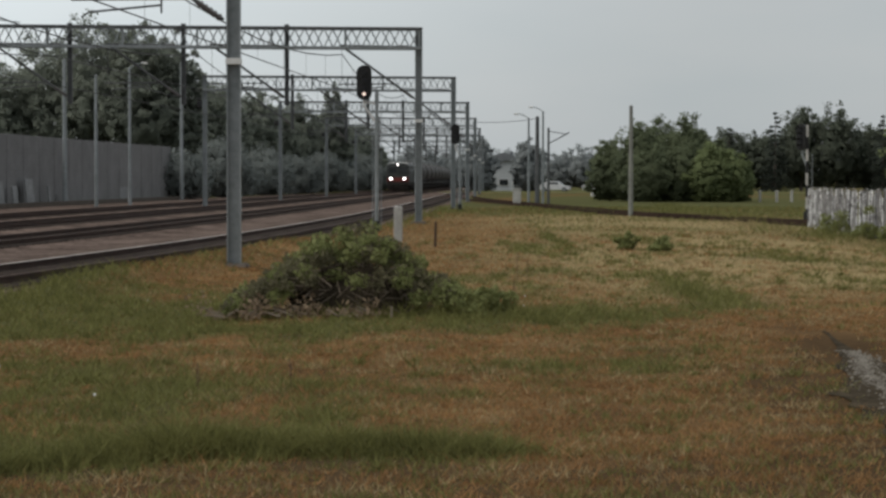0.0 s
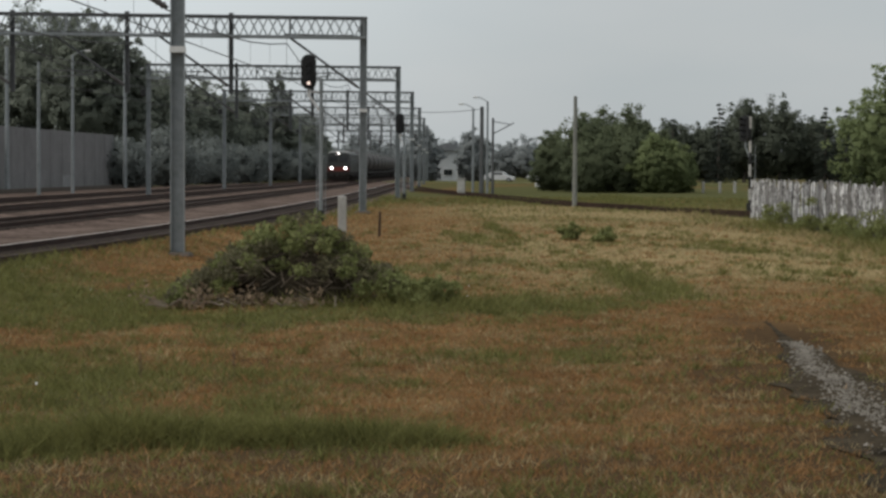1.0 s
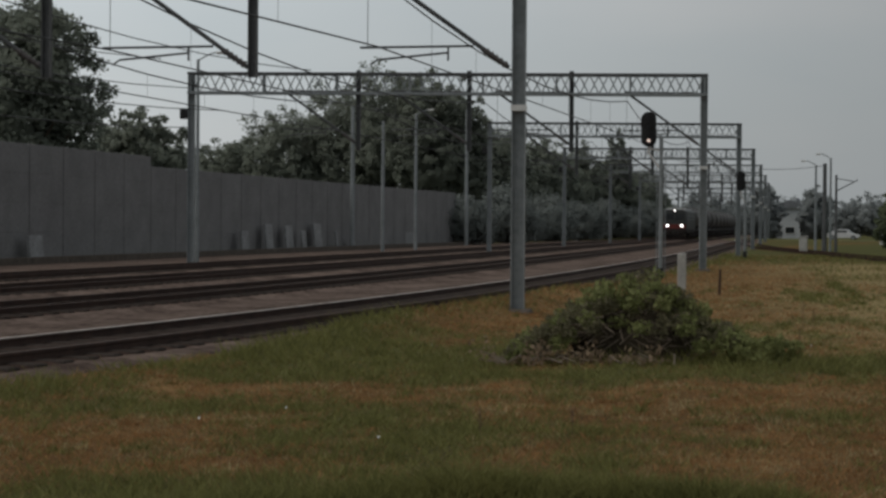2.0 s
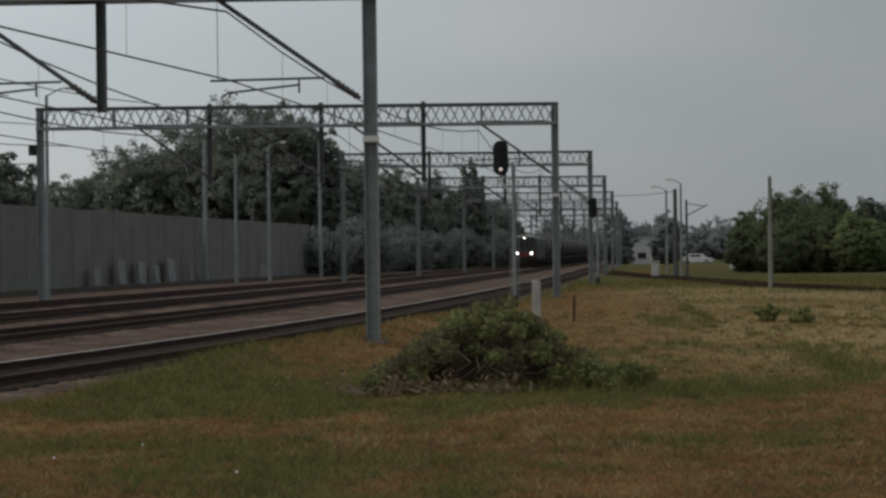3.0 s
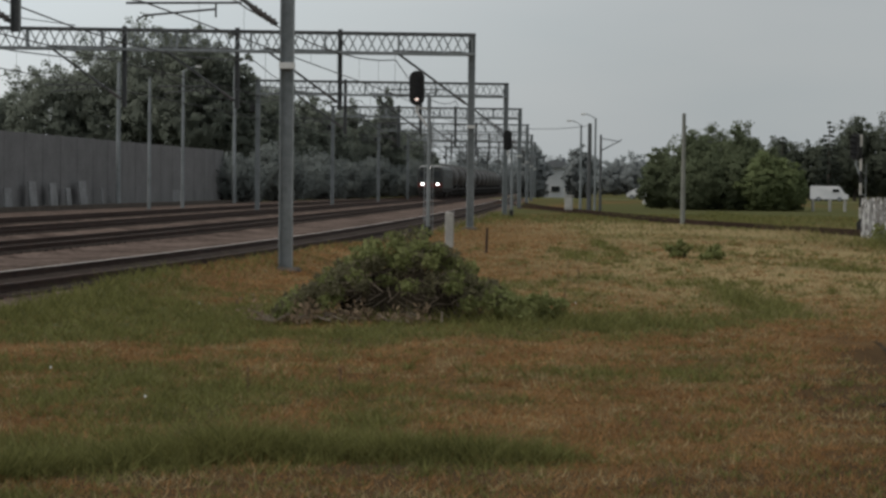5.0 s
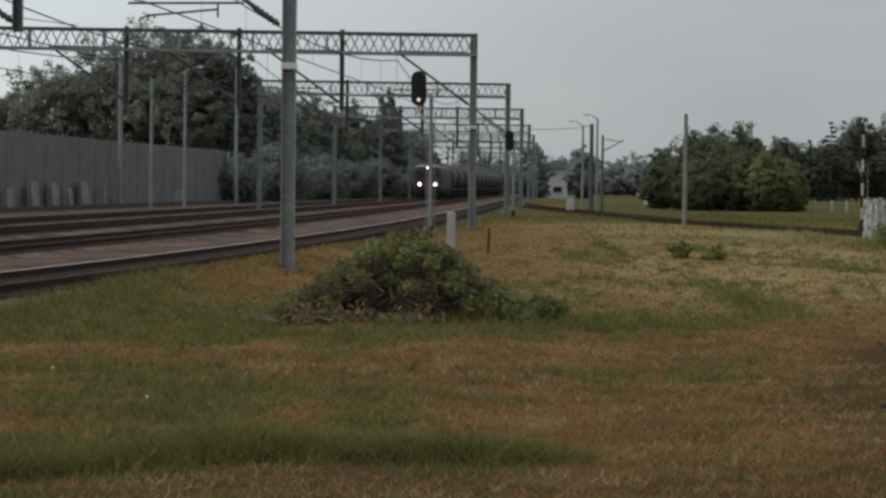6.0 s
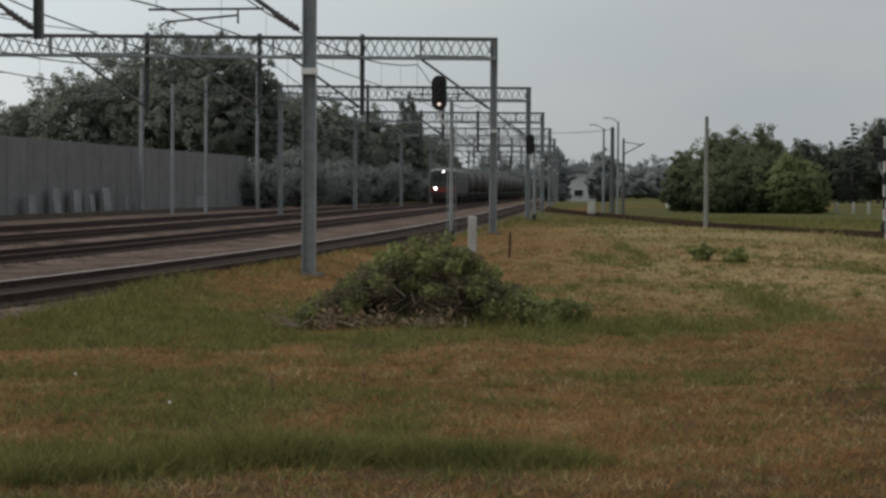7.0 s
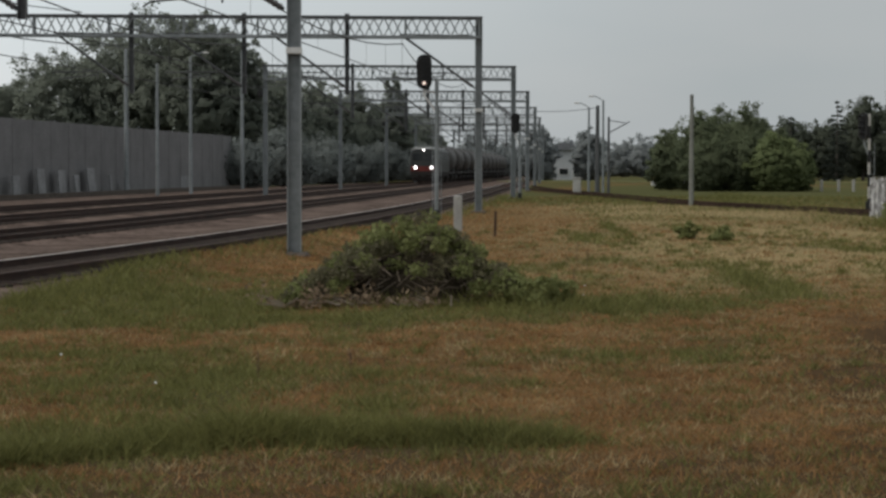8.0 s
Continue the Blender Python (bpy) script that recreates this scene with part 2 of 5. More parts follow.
def ground_material():
    """Dry turf, green turf and bare earth, mixed by the sheet's cover map and by noise."""
    m = mat("turf", (0.07, 0.042, 0.021), (0.225, 0.138, 0.065), 1.6, 1.0, 0, 0.02, 0.1, contrast=1.3, spec=0.0)
    n, l = m.node_tree.nodes, m.node_tree.links
    p = n["Principled BSDF"]
    dry = p.inputs["Base Color"].links[0].from_socket
    geo, noise_, green, mix, at = (n.new(k) for k in ("ShaderNodeNewGeometry", "ShaderNodeTexNoise", "ShaderNodeMix", "ShaderNodeMix", "ShaderNodeAttribute"))
    noise_.inputs["Scale"].default_value, noise_.inputs["Detail"].default_value = 2.0, 5
    l.new(geo.outputs["Position"], noise_.inputs["Vector"])
    green.data_type = mix.data_type = "RGBA"
    green.inputs["A"].default_value, green.inputs["B"].default_value = (0.052, 0.055, 0.024, 1), (0.122, 0.12, 0.055, 1)
    l.new(noise_.outputs["Fac"], green.inputs["Factor"])
    at.attribute_name = "cover"
    l.new(dry, mix.inputs["A"])
    l.new(green.outputs["Result"], mix.inputs["B"])
    l.new(at.outputs["Fac"], mix.inputs["Factor"])
    straw, pale = n.new("ShaderNodeAttribute"), n.new("ShaderNodeMix")
    straw.attribute_name = "straw"
    pale.data_type = "RGBA"
    pale.inputs["B"].default_value = (0.31, 0.24, 0.125, 1)
    l.new(straw.outputs["Fac"], pale.inputs["Factor"])
    l.new(mix.outputs["Result"], pale.inputs["A"])
    bare, earth = n.new("ShaderNodeAttribute"), n.new("ShaderNodeMix")
    bare.attribute_name = "worn"
    earth.data_type = "RGBA"
    earth.inputs["B"].default_value = (0.062, 0.041, 0.024, 1)
    l.new(bare.outputs["Fac"], earth.inputs["Factor"])
    l.new(pale.outputs["Result"], earth.inputs["A"])
    l.new(earth.outputs["Result"], p.inputs["Base Color"])
    return m


M_TURF = ground_material()


# ---- tools ----
def link(name, bm, material, parent=None, label="", smooth=False):
    me = bpy.data.meshes.new(name)
    bm.to_mesh(me)
    bm.free()
    return dress(name, me, material, parent, label, smooth)


def dress(name, me, material, parent=None, label="", smooth=False):
    if not me.materials:
        me.materials.append(material)
    if smooth:
        me.polygons.foreach_set("use_smooth", [True] * len(me.polygons))
    ob = new(name, me)
    if parent:
        ob.parent = parent
    return tagged(ob, label)


part = link


def thing(name, at, label, category, group="", kind=""):
    e = new(name)
    e.matrix_basis = at
    e.empty_display_size = 0.3
    return tagged(e, label, category, group, kind)


def box(bm, c, s, bevel=0.0, turn=None):
    m = Matrix.Translation(c) @ (turn or Matrix()) @ Matrix.Diagonal((*s, 1))
    made = bmesh.ops.create_cube(bm, size=1, matrix=m)["verts"]
    if bevel:
        edges = list({e for v in made for e in v.link_edges})
        bmesh.ops.bevel(bm, geom=edges, offset=bevel, segments=1, affect="EDGES")
    return bm


def rod(bm, a, b, r0, r1=None, n=6):
    a, b = Vector(a), Vector(b)
    d = b - a
    m = Matrix.Translation((a + b) / 2) @ d.to_track_quat("Z", "Y").to_matrix().to_4x4()
    bmesh.ops.create_cone(bm, cap_ends=True, segments=n, radius1=r0, radius2=r0 if r1 is None else r1, depth=d.length, matrix=m)
    return bm


def B():
    return bmesh.new()


def cloud(name, verts, faces, material, parent=None, label=""):
    me = bpy.data.meshes.new(name)
    v, f = np.asarray(verts, np.float32), np.asarray(faces, np.int32)
    me.vertices.add(len(v))
    me.vertices.foreach_set("co", v.ravel())
    k = f.shape[1]
    me.loops.add(f.size)
    me.loops.foreach_set("vertex_index", f.ravel())
    me.polygons.add(len(f))
    me.polygons.foreach_set("loop_start", np.arange(0, f.size, k, dtype=np.int32))
    me.update(calc_edges=True)
    return dress(name, me, material, parent, label)


# ---- the plan: tracks and ground ----
def t1(y):
    return -5.0 + 0.028 * y - 8.75 * math.exp(-y / 35)


def slope(y):
    return 0.028 + 0.25 * math.exp(-y / 35)


def smooth_step(v, a, b):
    u = min(max((v - a) / (b - a), 0), 1)
    return u * u * (3 - 2 * u)


def beside(y, off):
    """A place off metres to the left of the first track, abreast of y along it."""
    s = slope(y)
    n = math.hypot(1, s)
    off = off * (1 - 0.4 * smooth_step(y, 80, 400)) if off > 4 else off
    return Vector((t1(y) - off / n, y + off * s / n, 0))


RAIL_Z = 0.2
OFFS = (0.0, 5.9, 10.8, 15.6)


def height(x, y):
    """Lie of the land: nearly level, with shallow dips."""
    d = math.hypot(x, y)
    h = 0.05 * noise.noise((x * 0.12, y * 0.12, 0.3)) + 0.02 * noise.noise((x * 0.6, y * 0.6, 2.0))
    near = x - t1(y) if y > -20 else 9
    h -= 0.1 * math.exp(-((near - 4.5) / 1.6) ** 2) * smooth_step(y, 5, 40)
    bank = 0.2 * math.exp(-((near - 1.75) / 0.6) ** 2) * smooth_step(y, 28, 35) * (1 - smooth_step(y, 50, 66))
    if near < 2.6:
        h = h * max(0.0, (near - 1.6)) + bank if near > 1.6 else max(bank - 0.07, -0.05)
        if near < -26:
            h = 0.0
    else:
        h += bank
    return h * (1 - smooth_step(d, 150, 300))


# patches of the field: place, half-widths and how much greener (or browner) they are
GREEN = ((-1.5, 12.75, 2.0, 0.5, 1.0), (-2.9, 11.9, 0.9, 0.5, 0.9), (0.4, 12.6, 1.2, 0.5, 0.4), (-1.0, 11.3, 3.2, 0.35, -1.0), (1.6, 13.4, 1.5, 1.8, -0.8), (2.1, 16.6, 1.7, 1.2, -0.5), (4.2, 24.2, 1.2, 1.0, -0.6),
         (-3.6, 21.2, 1.3, 1.1, -0.8), (0.6, 21.5, 1.5, 2.0, -0.5), (-2.6, 16.4, 1.9, 1.9, 0.55), (-4.4, 27.0, 2.0, 3.0, 0.75), (-0.4, 23.6, 1.1, 1.2, 0.6), (1.0, 25.6, 2.0, 1.2, 0.8), (2.9, 27.6, 1.6, 0.8, 0.5),
         (4.2, 36.5, 0.8, 2.5, 0.9), (3.9, 31.0, 0.7, 2.5, 0.7), (3.2, 48.0, 0.7, 6.0, 0.6), (-6.5, 34, 1.2, 4, 0.5), (11.5, 90, 9, 22, 0.9), (12.5, 50, 2.2, 26, 0.9), (16, 150, 30, 32, 0.95), (2.0, 110, 2.5, 40, 0.55),
         (4.2, 16.5, 1.2, 2.6, 0.4), (5.0, 27.5, 2.5, 1.5, 0.3), (-3.7, 42, 1.6, 6, -0.8))


def cover(x, y):
    """How green the turf is, 0 to 1."""
    g = 0.22 + 0.6 * noise.noise((x * 0.32, y * 0.16, 5.0)) + 0.65 * noise.noise((x * 1.1, y * 0.45, 9.0)) + 0.3 * noise.noise((x * 2.8, y * 1.2, 3.0))
    g -= 0.22 * smooth_step(x, -0.5, 2.5) * (1 - smooth_step(y, 22, 30))
    g += 0.22 * (1 - smooth_step(x, -4, -1)) * (1 - smooth_step(y, 30, 40))
    if x < t1(y) - 17:
        g += 0.7
    if 30 < y < 190:
        g += 0.5 * smooth_step(y, 85, 120)
        g -= 1.1 * math.exp(-((x - t1(y) - 4.4) / 2.0) ** 2) * smooth_step(y, 36, 55)
    g += 0.9 * rut(x, y)
    for cx, cy, rx, ry, s in GREEN:
        q = ((x - cx) / rx) ** 2 + ((y - cy) / ry) ** 2
        if q < 4:
            g += s * math.exp(-q)
    if math.hypot(x, y) > 190:
        g += 0.5
    return smooth_step(g, 0.05, 0.85)


def straw(x, y):
    """Pale bleached grass on the farther field."""
    k = math.exp(-((x - 7 - 0.02 * y) / 7.0) ** 2) * smooth_step(y, 24, 34) * (1 - smooth_step(y, 85, 115))
    return min(max((k * (0.72 + 0.9 * noise.noise((x * 0.16, y * 0.09, 12.0)) + 0.5 * noise.noise((x * 0.5, y * 0.3, 4.0)))) * (1 - rut(x, y)), 0), 0.85)


def worn(x, y):
    """How far the turf is trodden down to damp earth, 0 to 1."""
    k = 0.75 * (1 - smooth_step(y, 11.6, 13.0)) + 0.25 * (1 - smooth_step(y, 14, 25)) + 0.5 * math.exp(-((x - 3.0) / 0.8) ** 2 - ((y - 17) / 2.4) ** 2) + 0.55 * (noise.noise((x * 0.9, y * 0.5, 21.0)) + 0.6 * noise.noise((x * 2.6, y * 1.3, 23.0))) * (1 - smooth_step(y, 24, 34))
    k += 0.8 * math.exp(-((x - path_x(min(y, 22.9))) / 0.8) ** 2) * (1 - smooth_step(y, 21, 27))
    return min(max(k, 0.0), 0.85)


RUTS = ((3.6, 37.8, 3.9, 27.6, 0.22), (1.5, 57.0, 2.4, 45.0, 0.16), (2.9, 66.0, 3.3, 54.0, 0.16), (6.4, 46.0, 8.6, 41.5, 0.3), (4.6, 60.0, 7.4, 50.0, 0.22))


def rut(x, y):
    """Nearness to one of the grown-over wheel ruts in the field, 0 to 1."""
    best = 0.0
    for x0, y0, x1, y1, w in RUTS:
        u = (y - y0) / (y1 - y0)
        if -0.05 < u < 1.05:
            mid = x0 + (x1 - x0) * u + 0.16 * math.sin(u * 7.0)
            best = max(best, math.exp(-((x - mid) / w) ** 2) * min(1, 6 * min(u + 0.05, 1.05 - u)))
    return best


def band_y(x):
    """Middle of the green band of unmown grass in front, which bends towards the near edge on one side."""
    return 12.75 - 0.36 * max(0.0, -1.3 - x) ** 2 + 0.35 * noise.noise((x * 1.3, 0, 2.0))


def tall(x, y):
    """Extra height of unmown grass: round the heap, along the track and the fence."""
    k = 0.2 * math.exp(-((x - 1.3) / 1.1) ** 2 - ((y - 26.0) / 0.7) ** 2) * (0.8 + 0.7 * noise.noise((x * 3.0, y, 4.0))) + 0.14 * rut(x, y) + 0.24 * math.exp(-((x - 0.3) / 0.6) ** 2 - ((y - 26.1) / 0.9) ** 2) + 0.2 * math.exp(-((x + 1.2) / 1.5) ** 2 - ((y - 25.9) / 0.5) ** 2)
    k += 0.16 * math.exp(-((x - t1(y) - 1.9) / 0.8) ** 2) * (1 if noise.noise((x * 0.8, y * 0.5, 6.0)) > -0.1 else 0.3)
    k += 0.3 * math.exp(-((x - 10.9 - 0.03 * (y - 44)) / 0.9) ** 2) * smooth_step(y, 35, 42)
    k += 0.2 * math.exp(-((x + 1.6) / 2.2) ** 2 - ((y - band_y(x)) / 0.36) ** 2) * (0.75 + 0.8 * noise.noise((x * 2.2, y, 8.0)))
    return k


def build_ground():
    rings = [0.0] + list(np.geomspace(3, 60, 90)) + list(np.geomspace(63, 4000, 60))
    angles = list(np.radians(np.concatenate([np.arange(-180, -30, 10), np.arange(-30, 30, 0.6), np.arange(30, 180, 10)])))
    verts, cov = [(0, 0, 0)], [0.4]
    for r in rings[1:]:
        for a in angles:
            x, y = r * math.sin(a), r * math.cos(a)
            verts.append((x, y, height(x, y)))
            cov.append(cover(x, y))
    k, faces = len(angles), []
    for j in range(k):
        faces.append((0, 1 + (j + 1) % k, 1 + j))
    for i in range(len(rings) - 2):
        a0, b0 = 1 + i * k, 1 + (i + 1) * k
        for j in range(k):
            faces.append((a0 + j, a0 + (j + 1) % k, b0 + (j + 1) % k, b0 + j))
    me = bpy.data.meshes.new("ground")
    me.from_pydata(verts, [], faces)
    at = me.attributes.new("cover", "FLOAT", "POINT")
    at.data.foreach_set("value", cov)
    at = me.attributes.new("straw", "FLOAT", "POINT")
    at.data.foreach_set("value", [straw(x, y) for x, y, z in verts])
    at = me.attributes.new("worn", "FLOAT", "POINT")
    at.data.foreach_set("value", [worn(x, y) if y < 34 else 0 for x, y, z in verts])
    ob = dress("ground", me, M_TURF, smooth=True)
    tagged(ob, "uneven field of short dry brown grass with green patches", "ground", kind="structure")


STATIONS = [-60, -30, -10] + list(np.arange(0, 130, 5)) + list(np.arange(130, 560, 15))


def ribbon(name, profile, material, stations, label="", parent=None, wob=0.0):
    """A strip swept along the tracks; profile: (offset to the left, height) from right to left."""
    bm = B()
    rows = []
    for y in stations:
        rows.append([bm.verts.new((*beside(y, o).xy, z + wob * noise.noise((o * 0.9, y * 0.4, 1.0)))) for o, z in profile])
    for r, q in zip(rows, rows[1:]):
        for i in range(len(profile) - 1):
            bm.faces.new((r[i], r[i + 1], q[i + 1], q[i]))
    bmesh.ops.recalc_face_normals(bm, faces=bm.faces)
    return link(name, bm, material, parent, label)


def build_ballast():
    prof = [(-1.95, -0.12)]
    for o in OFFS:
        prof += [(o - 1.75, 0.0), (o - 1.4, 0.05), (o + 1.4, 0.05), (o + 1.75, 0.0), (o + 2.4, 0.0)]
    prof += [(OFFS[-1] + 6, 0.0), (OFFS[-1] + 9.6, -0.03)]
    fine = sorted(set(STATIONS) | set(np.arange(0, 130, 1.0)))
    ob = ribbon("ballast", prof, M_BALLAST, fine, wob=0.025)
    tagged(ob, "bed of reddish-brown ballast under and between the tracks", "ballast", kind="structure")


def rail_profile(c):
    return [(c - 0.07, 0.03), (c - 0.07, 0.05), (c - 0.012, 0.07), (c - 0.012, 0.155), (c - 0.036, 0.165), (c - 0.036, 0.198)]


def build_track(off, number, stations, every=0.65, sleeper_to=130):
    t = thing("railway_track", Matrix(), "railway track with rusty rails on concrete sleepers", "railway track", "main line tracks", "structure")
    for side in (-0.7535, 0.7535):
        c = off + side
        right = rail_profile(c)
        left = [(2 * c - o, z) for o, z in reversed(right)]
        rail = ribbon("rail", right + left, M_RUST, stations, parent=t)
        shiny = number == 0 and side > 0
        ribbon("rail_head", [(c - 0.034, 0.2), (c + 0.034, 0.2)], M_RAILTOP if shiny else M_RUST, stations, "worn shiny rail head" if shiny else "", parent=rail)
    return t


def build_sleepers(track, off, y0, y1, every):
    bed = ribbon("track_bed", [(off - 1.2, 0.045), (off - 1.0, 0.075), (off + 1.0, 0.075), (off + 1.2, 0.045)], M_OILY, STATIONS, "dark oil-stained stones between the rails", track)
    bm = B()
    box(bm, (0, 0, 0.01), (2.4, 0.26, 0.16), 0.02)
    first = link("sleeper", bm, M_SLEEPER, track)
    y, n = y0, 0
    while y < y1 and n < 300:
        p = beside(y, off)
        ob = first if n == 0 else dress("sleeper", first.data, M_SLEEPER, track)
        ob.matrix_basis = Matrix.Translation((p.x, p.y, 0.0)) @ pose(0, 0, 0, 0, 0, -math.degrees(math.atan(slope(y))))
        y += every
        n += 1


# ---- overhead line ----
BEAM_TOP, BEAM_LOW = 7.64, 6.78
WIRE_Z, MESS_Z = 5.25, 6.3


def cantilever(parent, x, z0=5.75, reach=2.9, drop=0.0):
    """A tubular bracket that reaches to the left of a post at x (along the beam)."""
    arm = part("cantilever", rod(B(), (x + 0.1, 0, z0), (x + reach, 0, z0 + 2.0), 0.045), M_DARKSTEEL, parent, "slanting steel tube bracket")
    bm = B()
    rod(bm, (x + 0.1, 0, z0 + 2.0), (x + reach + 0.1, 0, z0 + 2.04), 0.028)
    part("top_tube", bm, M_DARKSTEEL, arm)
    low = rod(B(), (x + 0.14, 0, z0 + 0.03), (x + 0.62, 0, z0 + 0.36), 0.05, n=8)
    high = rod(B(), (x + 0.28, 0, z0 + 2.0), (x + 0.72, 0, z0 + 2.01), 0.045, n=8)
    for i in range(5):
        rod(low, (x + 0.16 + i * 0.09, 0, z0 + 0.045 + i * 0.062), (x + 0.2 + i * 0.09, 0, z0 + 0.073 + i * 0.062), 0.07, n=8)
        rod(high, (x + 0.3 + i * 0.09, 0, z0 + 2.0), (x + 0.34 + i * 0.09, 0, z0 + 2.0), 0.06, n=8)
    part("insulator", low, M_INSUL, arm)
    part("insulator", high, M_INSUL, arm)
    bm = B()
    low = z0 - drop
    rod(bm, (x + 0.8, 0, low + 0.55), (x + reach + 0.15, 0, low + 0.52), 0.024)
    rod(bm, (x + 1.3, 0, low + 0.42), (x + reach - 0.2, 0, low + 0.28), 0.022)
    rod(bm, (x + 1.3, 0, low + 0.54), (x + 1.3, 0, low + 0.26), 0.022)
    rod(bm, (x + reach - 0.2, 0, low + 0.28), (x + reach - 0.05, 0, low + 0.18), 0.018)
    rod(bm, (x + reach, 0, low + 0.52), (x + reach, 0, z0 + 2.0), 0.008)
    part("steady_arm", bm, M_DARKSTEEL, arm)


def h_post(bm, x, z0, z1, w, y=0.0):
    """An H-shaped steel post."""
    f, t, k = w / 2, w / 2 - 0.024, 0.008
    outline = [(-f, -f), (-t, -f), (-t, -k), (t, -k), (t, -f), (f, -f), (f, f), (t, f), (t, k), (-t, k), (-t, f), (-f, f)]
    low, high = ([bm.verts.new((x + u, y + v, z)) for u, v in outline] for z in (z0, z1))
    bm.faces.new(list(reversed(low)))
    bm.faces.new(high)
    for i in range(12):
        bm.faces.new((low[i], low[(i + 1) % 12], high[(i + 1) % 12], high[i]))
    return bm


def cable(bm, points, r, n=4):
    """One unbroken round wire through the points."""
    rings = []
    for i, p in enumerate(points):
        d = (points[min(i + 1, len(points) - 1)] - points[max(i - 1, 0)]).normalized()
        u = d.cross(Vector((0, 0, 1))).normalized()
        v = u.cross(d)
        rings.append([bm.verts.new(p + r * (math.cos(2 * math.pi * k / n) * u + math.sin(2 * math.pi * k / n) * v)) for k in range(n)])
    for a, b in zip(rings, rings[1:]):
        for k in range(n):
            bm.faces.new((a[k], a[(k + 1) % n], b[(k + 1) % n], b[k]))
    return bm


BRACE_MESH = {}
SKEW = 8.0


def build_gantry(y, width=20.4, posts=(), drops=(5.1, 9.3, 13.6), w=0.27, right=-2.5, arms=4.9, drop=0.0):
    p = beside(y, right)
    turn = math.degrees(math.atan(slope(y)))
    g = thing("catenary_gantry", pose(p.x, p.y, 0, 0, 0, 180 - turn + SKEW), "grey steel lattice gantry spanning the railway tracks", "gantry", "catenary gantries")
    steel = M_STEEL
    post = part("post", h_post(B(), 0, -0.3, BEAM_TOP, w), steel, g)
    part("collar", box(B(), (0, 0, 4.0), (w + 0.03, w + 0.03, 0.12)), M_WHITE, post, "pale number band")
    part("footing", box(B(), (0, 0, -0.14), (0.6, 0.6, 0.4), 0.06), M_FOOT, g, "dark concrete footing")
    part("post", h_post(B(), width, -0.3, BEAM_TOP, w), steel, g)
    part("switch_box", box(B(), (width + 0.3, 0, 6.0), (0.3, 0.3, 0.4), 0.03), M_BLACK, g, "black switch box")
    for x in posts:
        part("post", h_post(B(), x, -0.3, BEAM_TOP + 0.1, 0.2, 0.5), steel, g)
    for x in drops:
        part("drop_post", h_post(B(), x, 4.6, BEAM_TOP + 0.1, 0.18), M_DARKSTEEL, g)
    for side in (-0.3, 0.3):
        for z in (BEAM_TOP - 0.05, BEAM_LOW + 0.05):
            bm = B()
            box(bm, (width / 2, side, z), (width + 0.25, 0.085, 0.1))
            part("chord", bm, M_DARKSTEEL if z > 7 else steel, g)
        n = int(width / 0.364 / 2) * 2
        step = width / n
        key = round(step, 3)
        if key not in BRACE_MESH:
            bm = B()
            rod(bm, (-step / 2, 0, -0.38), (step / 2, 0, 0.38), 0.024, n=4)
            me = bpy.data.meshes.new("brace")
            bm.to_mesh(me)
            bm.free()
            BRACE_MESH[key] = me
        for i in range(n):
            b = dress("brace", BRACE_MESH[key], steel, g)
            b.matrix_basis = Matrix.Translation(((i + 0.5) * step, side, (BEAM_TOP + BEAM_LOW) / 2)) @ pose(0, 0, 0, 0, 0, 180 * ((i + (side > 0)) % 2))
    for i in range(8):
        part("frame_bar", box(B(), (i * width / 7, 0, (BEAM_TOP + BEAM_LOW) / 2), (0.07, 0.62, 0.84)), steel, g)
    for x in (0.1, *drops, *posts):
        cantilever(g, x, arms, drop=drop)
    return g


GANTRIES = (41.0, 82.0, 121.0, 160.0, 201.0, 241.0, 283.0, 326.0, 372.0)
WIRES_AT = (0.4, 6.1, 10.9)


def build_wires():
    marks = [0.0] + list(GANTRIES)
    for off in WIRES_AT:
        line = thing("overhead_line", Matrix(), "dark overhead contact and carrier wires", "overhead wire", "overhead wires")
        low, high, drops = [], [], []
        for a, b in zip(marks, marks[1:]):
            pa, pb = beside(a, off), beside(b, off)
            for i in range(9):
                u = i / 8
                q = pa.lerp(pb, u)
                c, m = Vector((q.x, q.y, WIRE_Z)), Vector((q.x, q.y, MESS_Z + 0.3 - 3.0 * u * (1 - u)))
                if i < 8 or b == marks[-1]:
                    low.append(c)
                    high.append(m)
                if 0 < i < 8:
                    drops.append((c, m))
        part("contact_wire", cable(B(), low, 0.017), M_WIRE, line)
        part("carrier_wire", cable(B(), high, 0.021), M_WIRE, line)
        for c, m in drops[:21]:
            part("dropper", rod(B(), c, m, 0.005, n=3), M_WIRE, line)
    for off, z in ((13.2, 7.9), (17.0, 6.3), (18.2, 7.2), (18.2, 5.6), (19.5, 8.4)):
        pts = []
        for a, b in zip(marks[:3], marks[1:3]):
            pa, pb = beside(a, off), beside(b, off)
            for i in range(7):
                u = i / 6
                q = pa.lerp(pb, u)
                if i or not pts:
                    pts.append(Vector((q.x, q.y, z - 2.0 * u * (1 - u))))
        tagged(link("feeder_cable", cable(B(), pts, 0.018), M_WIRE), "dark feeder cable sagging between gantries", "cable", "feeder cables")


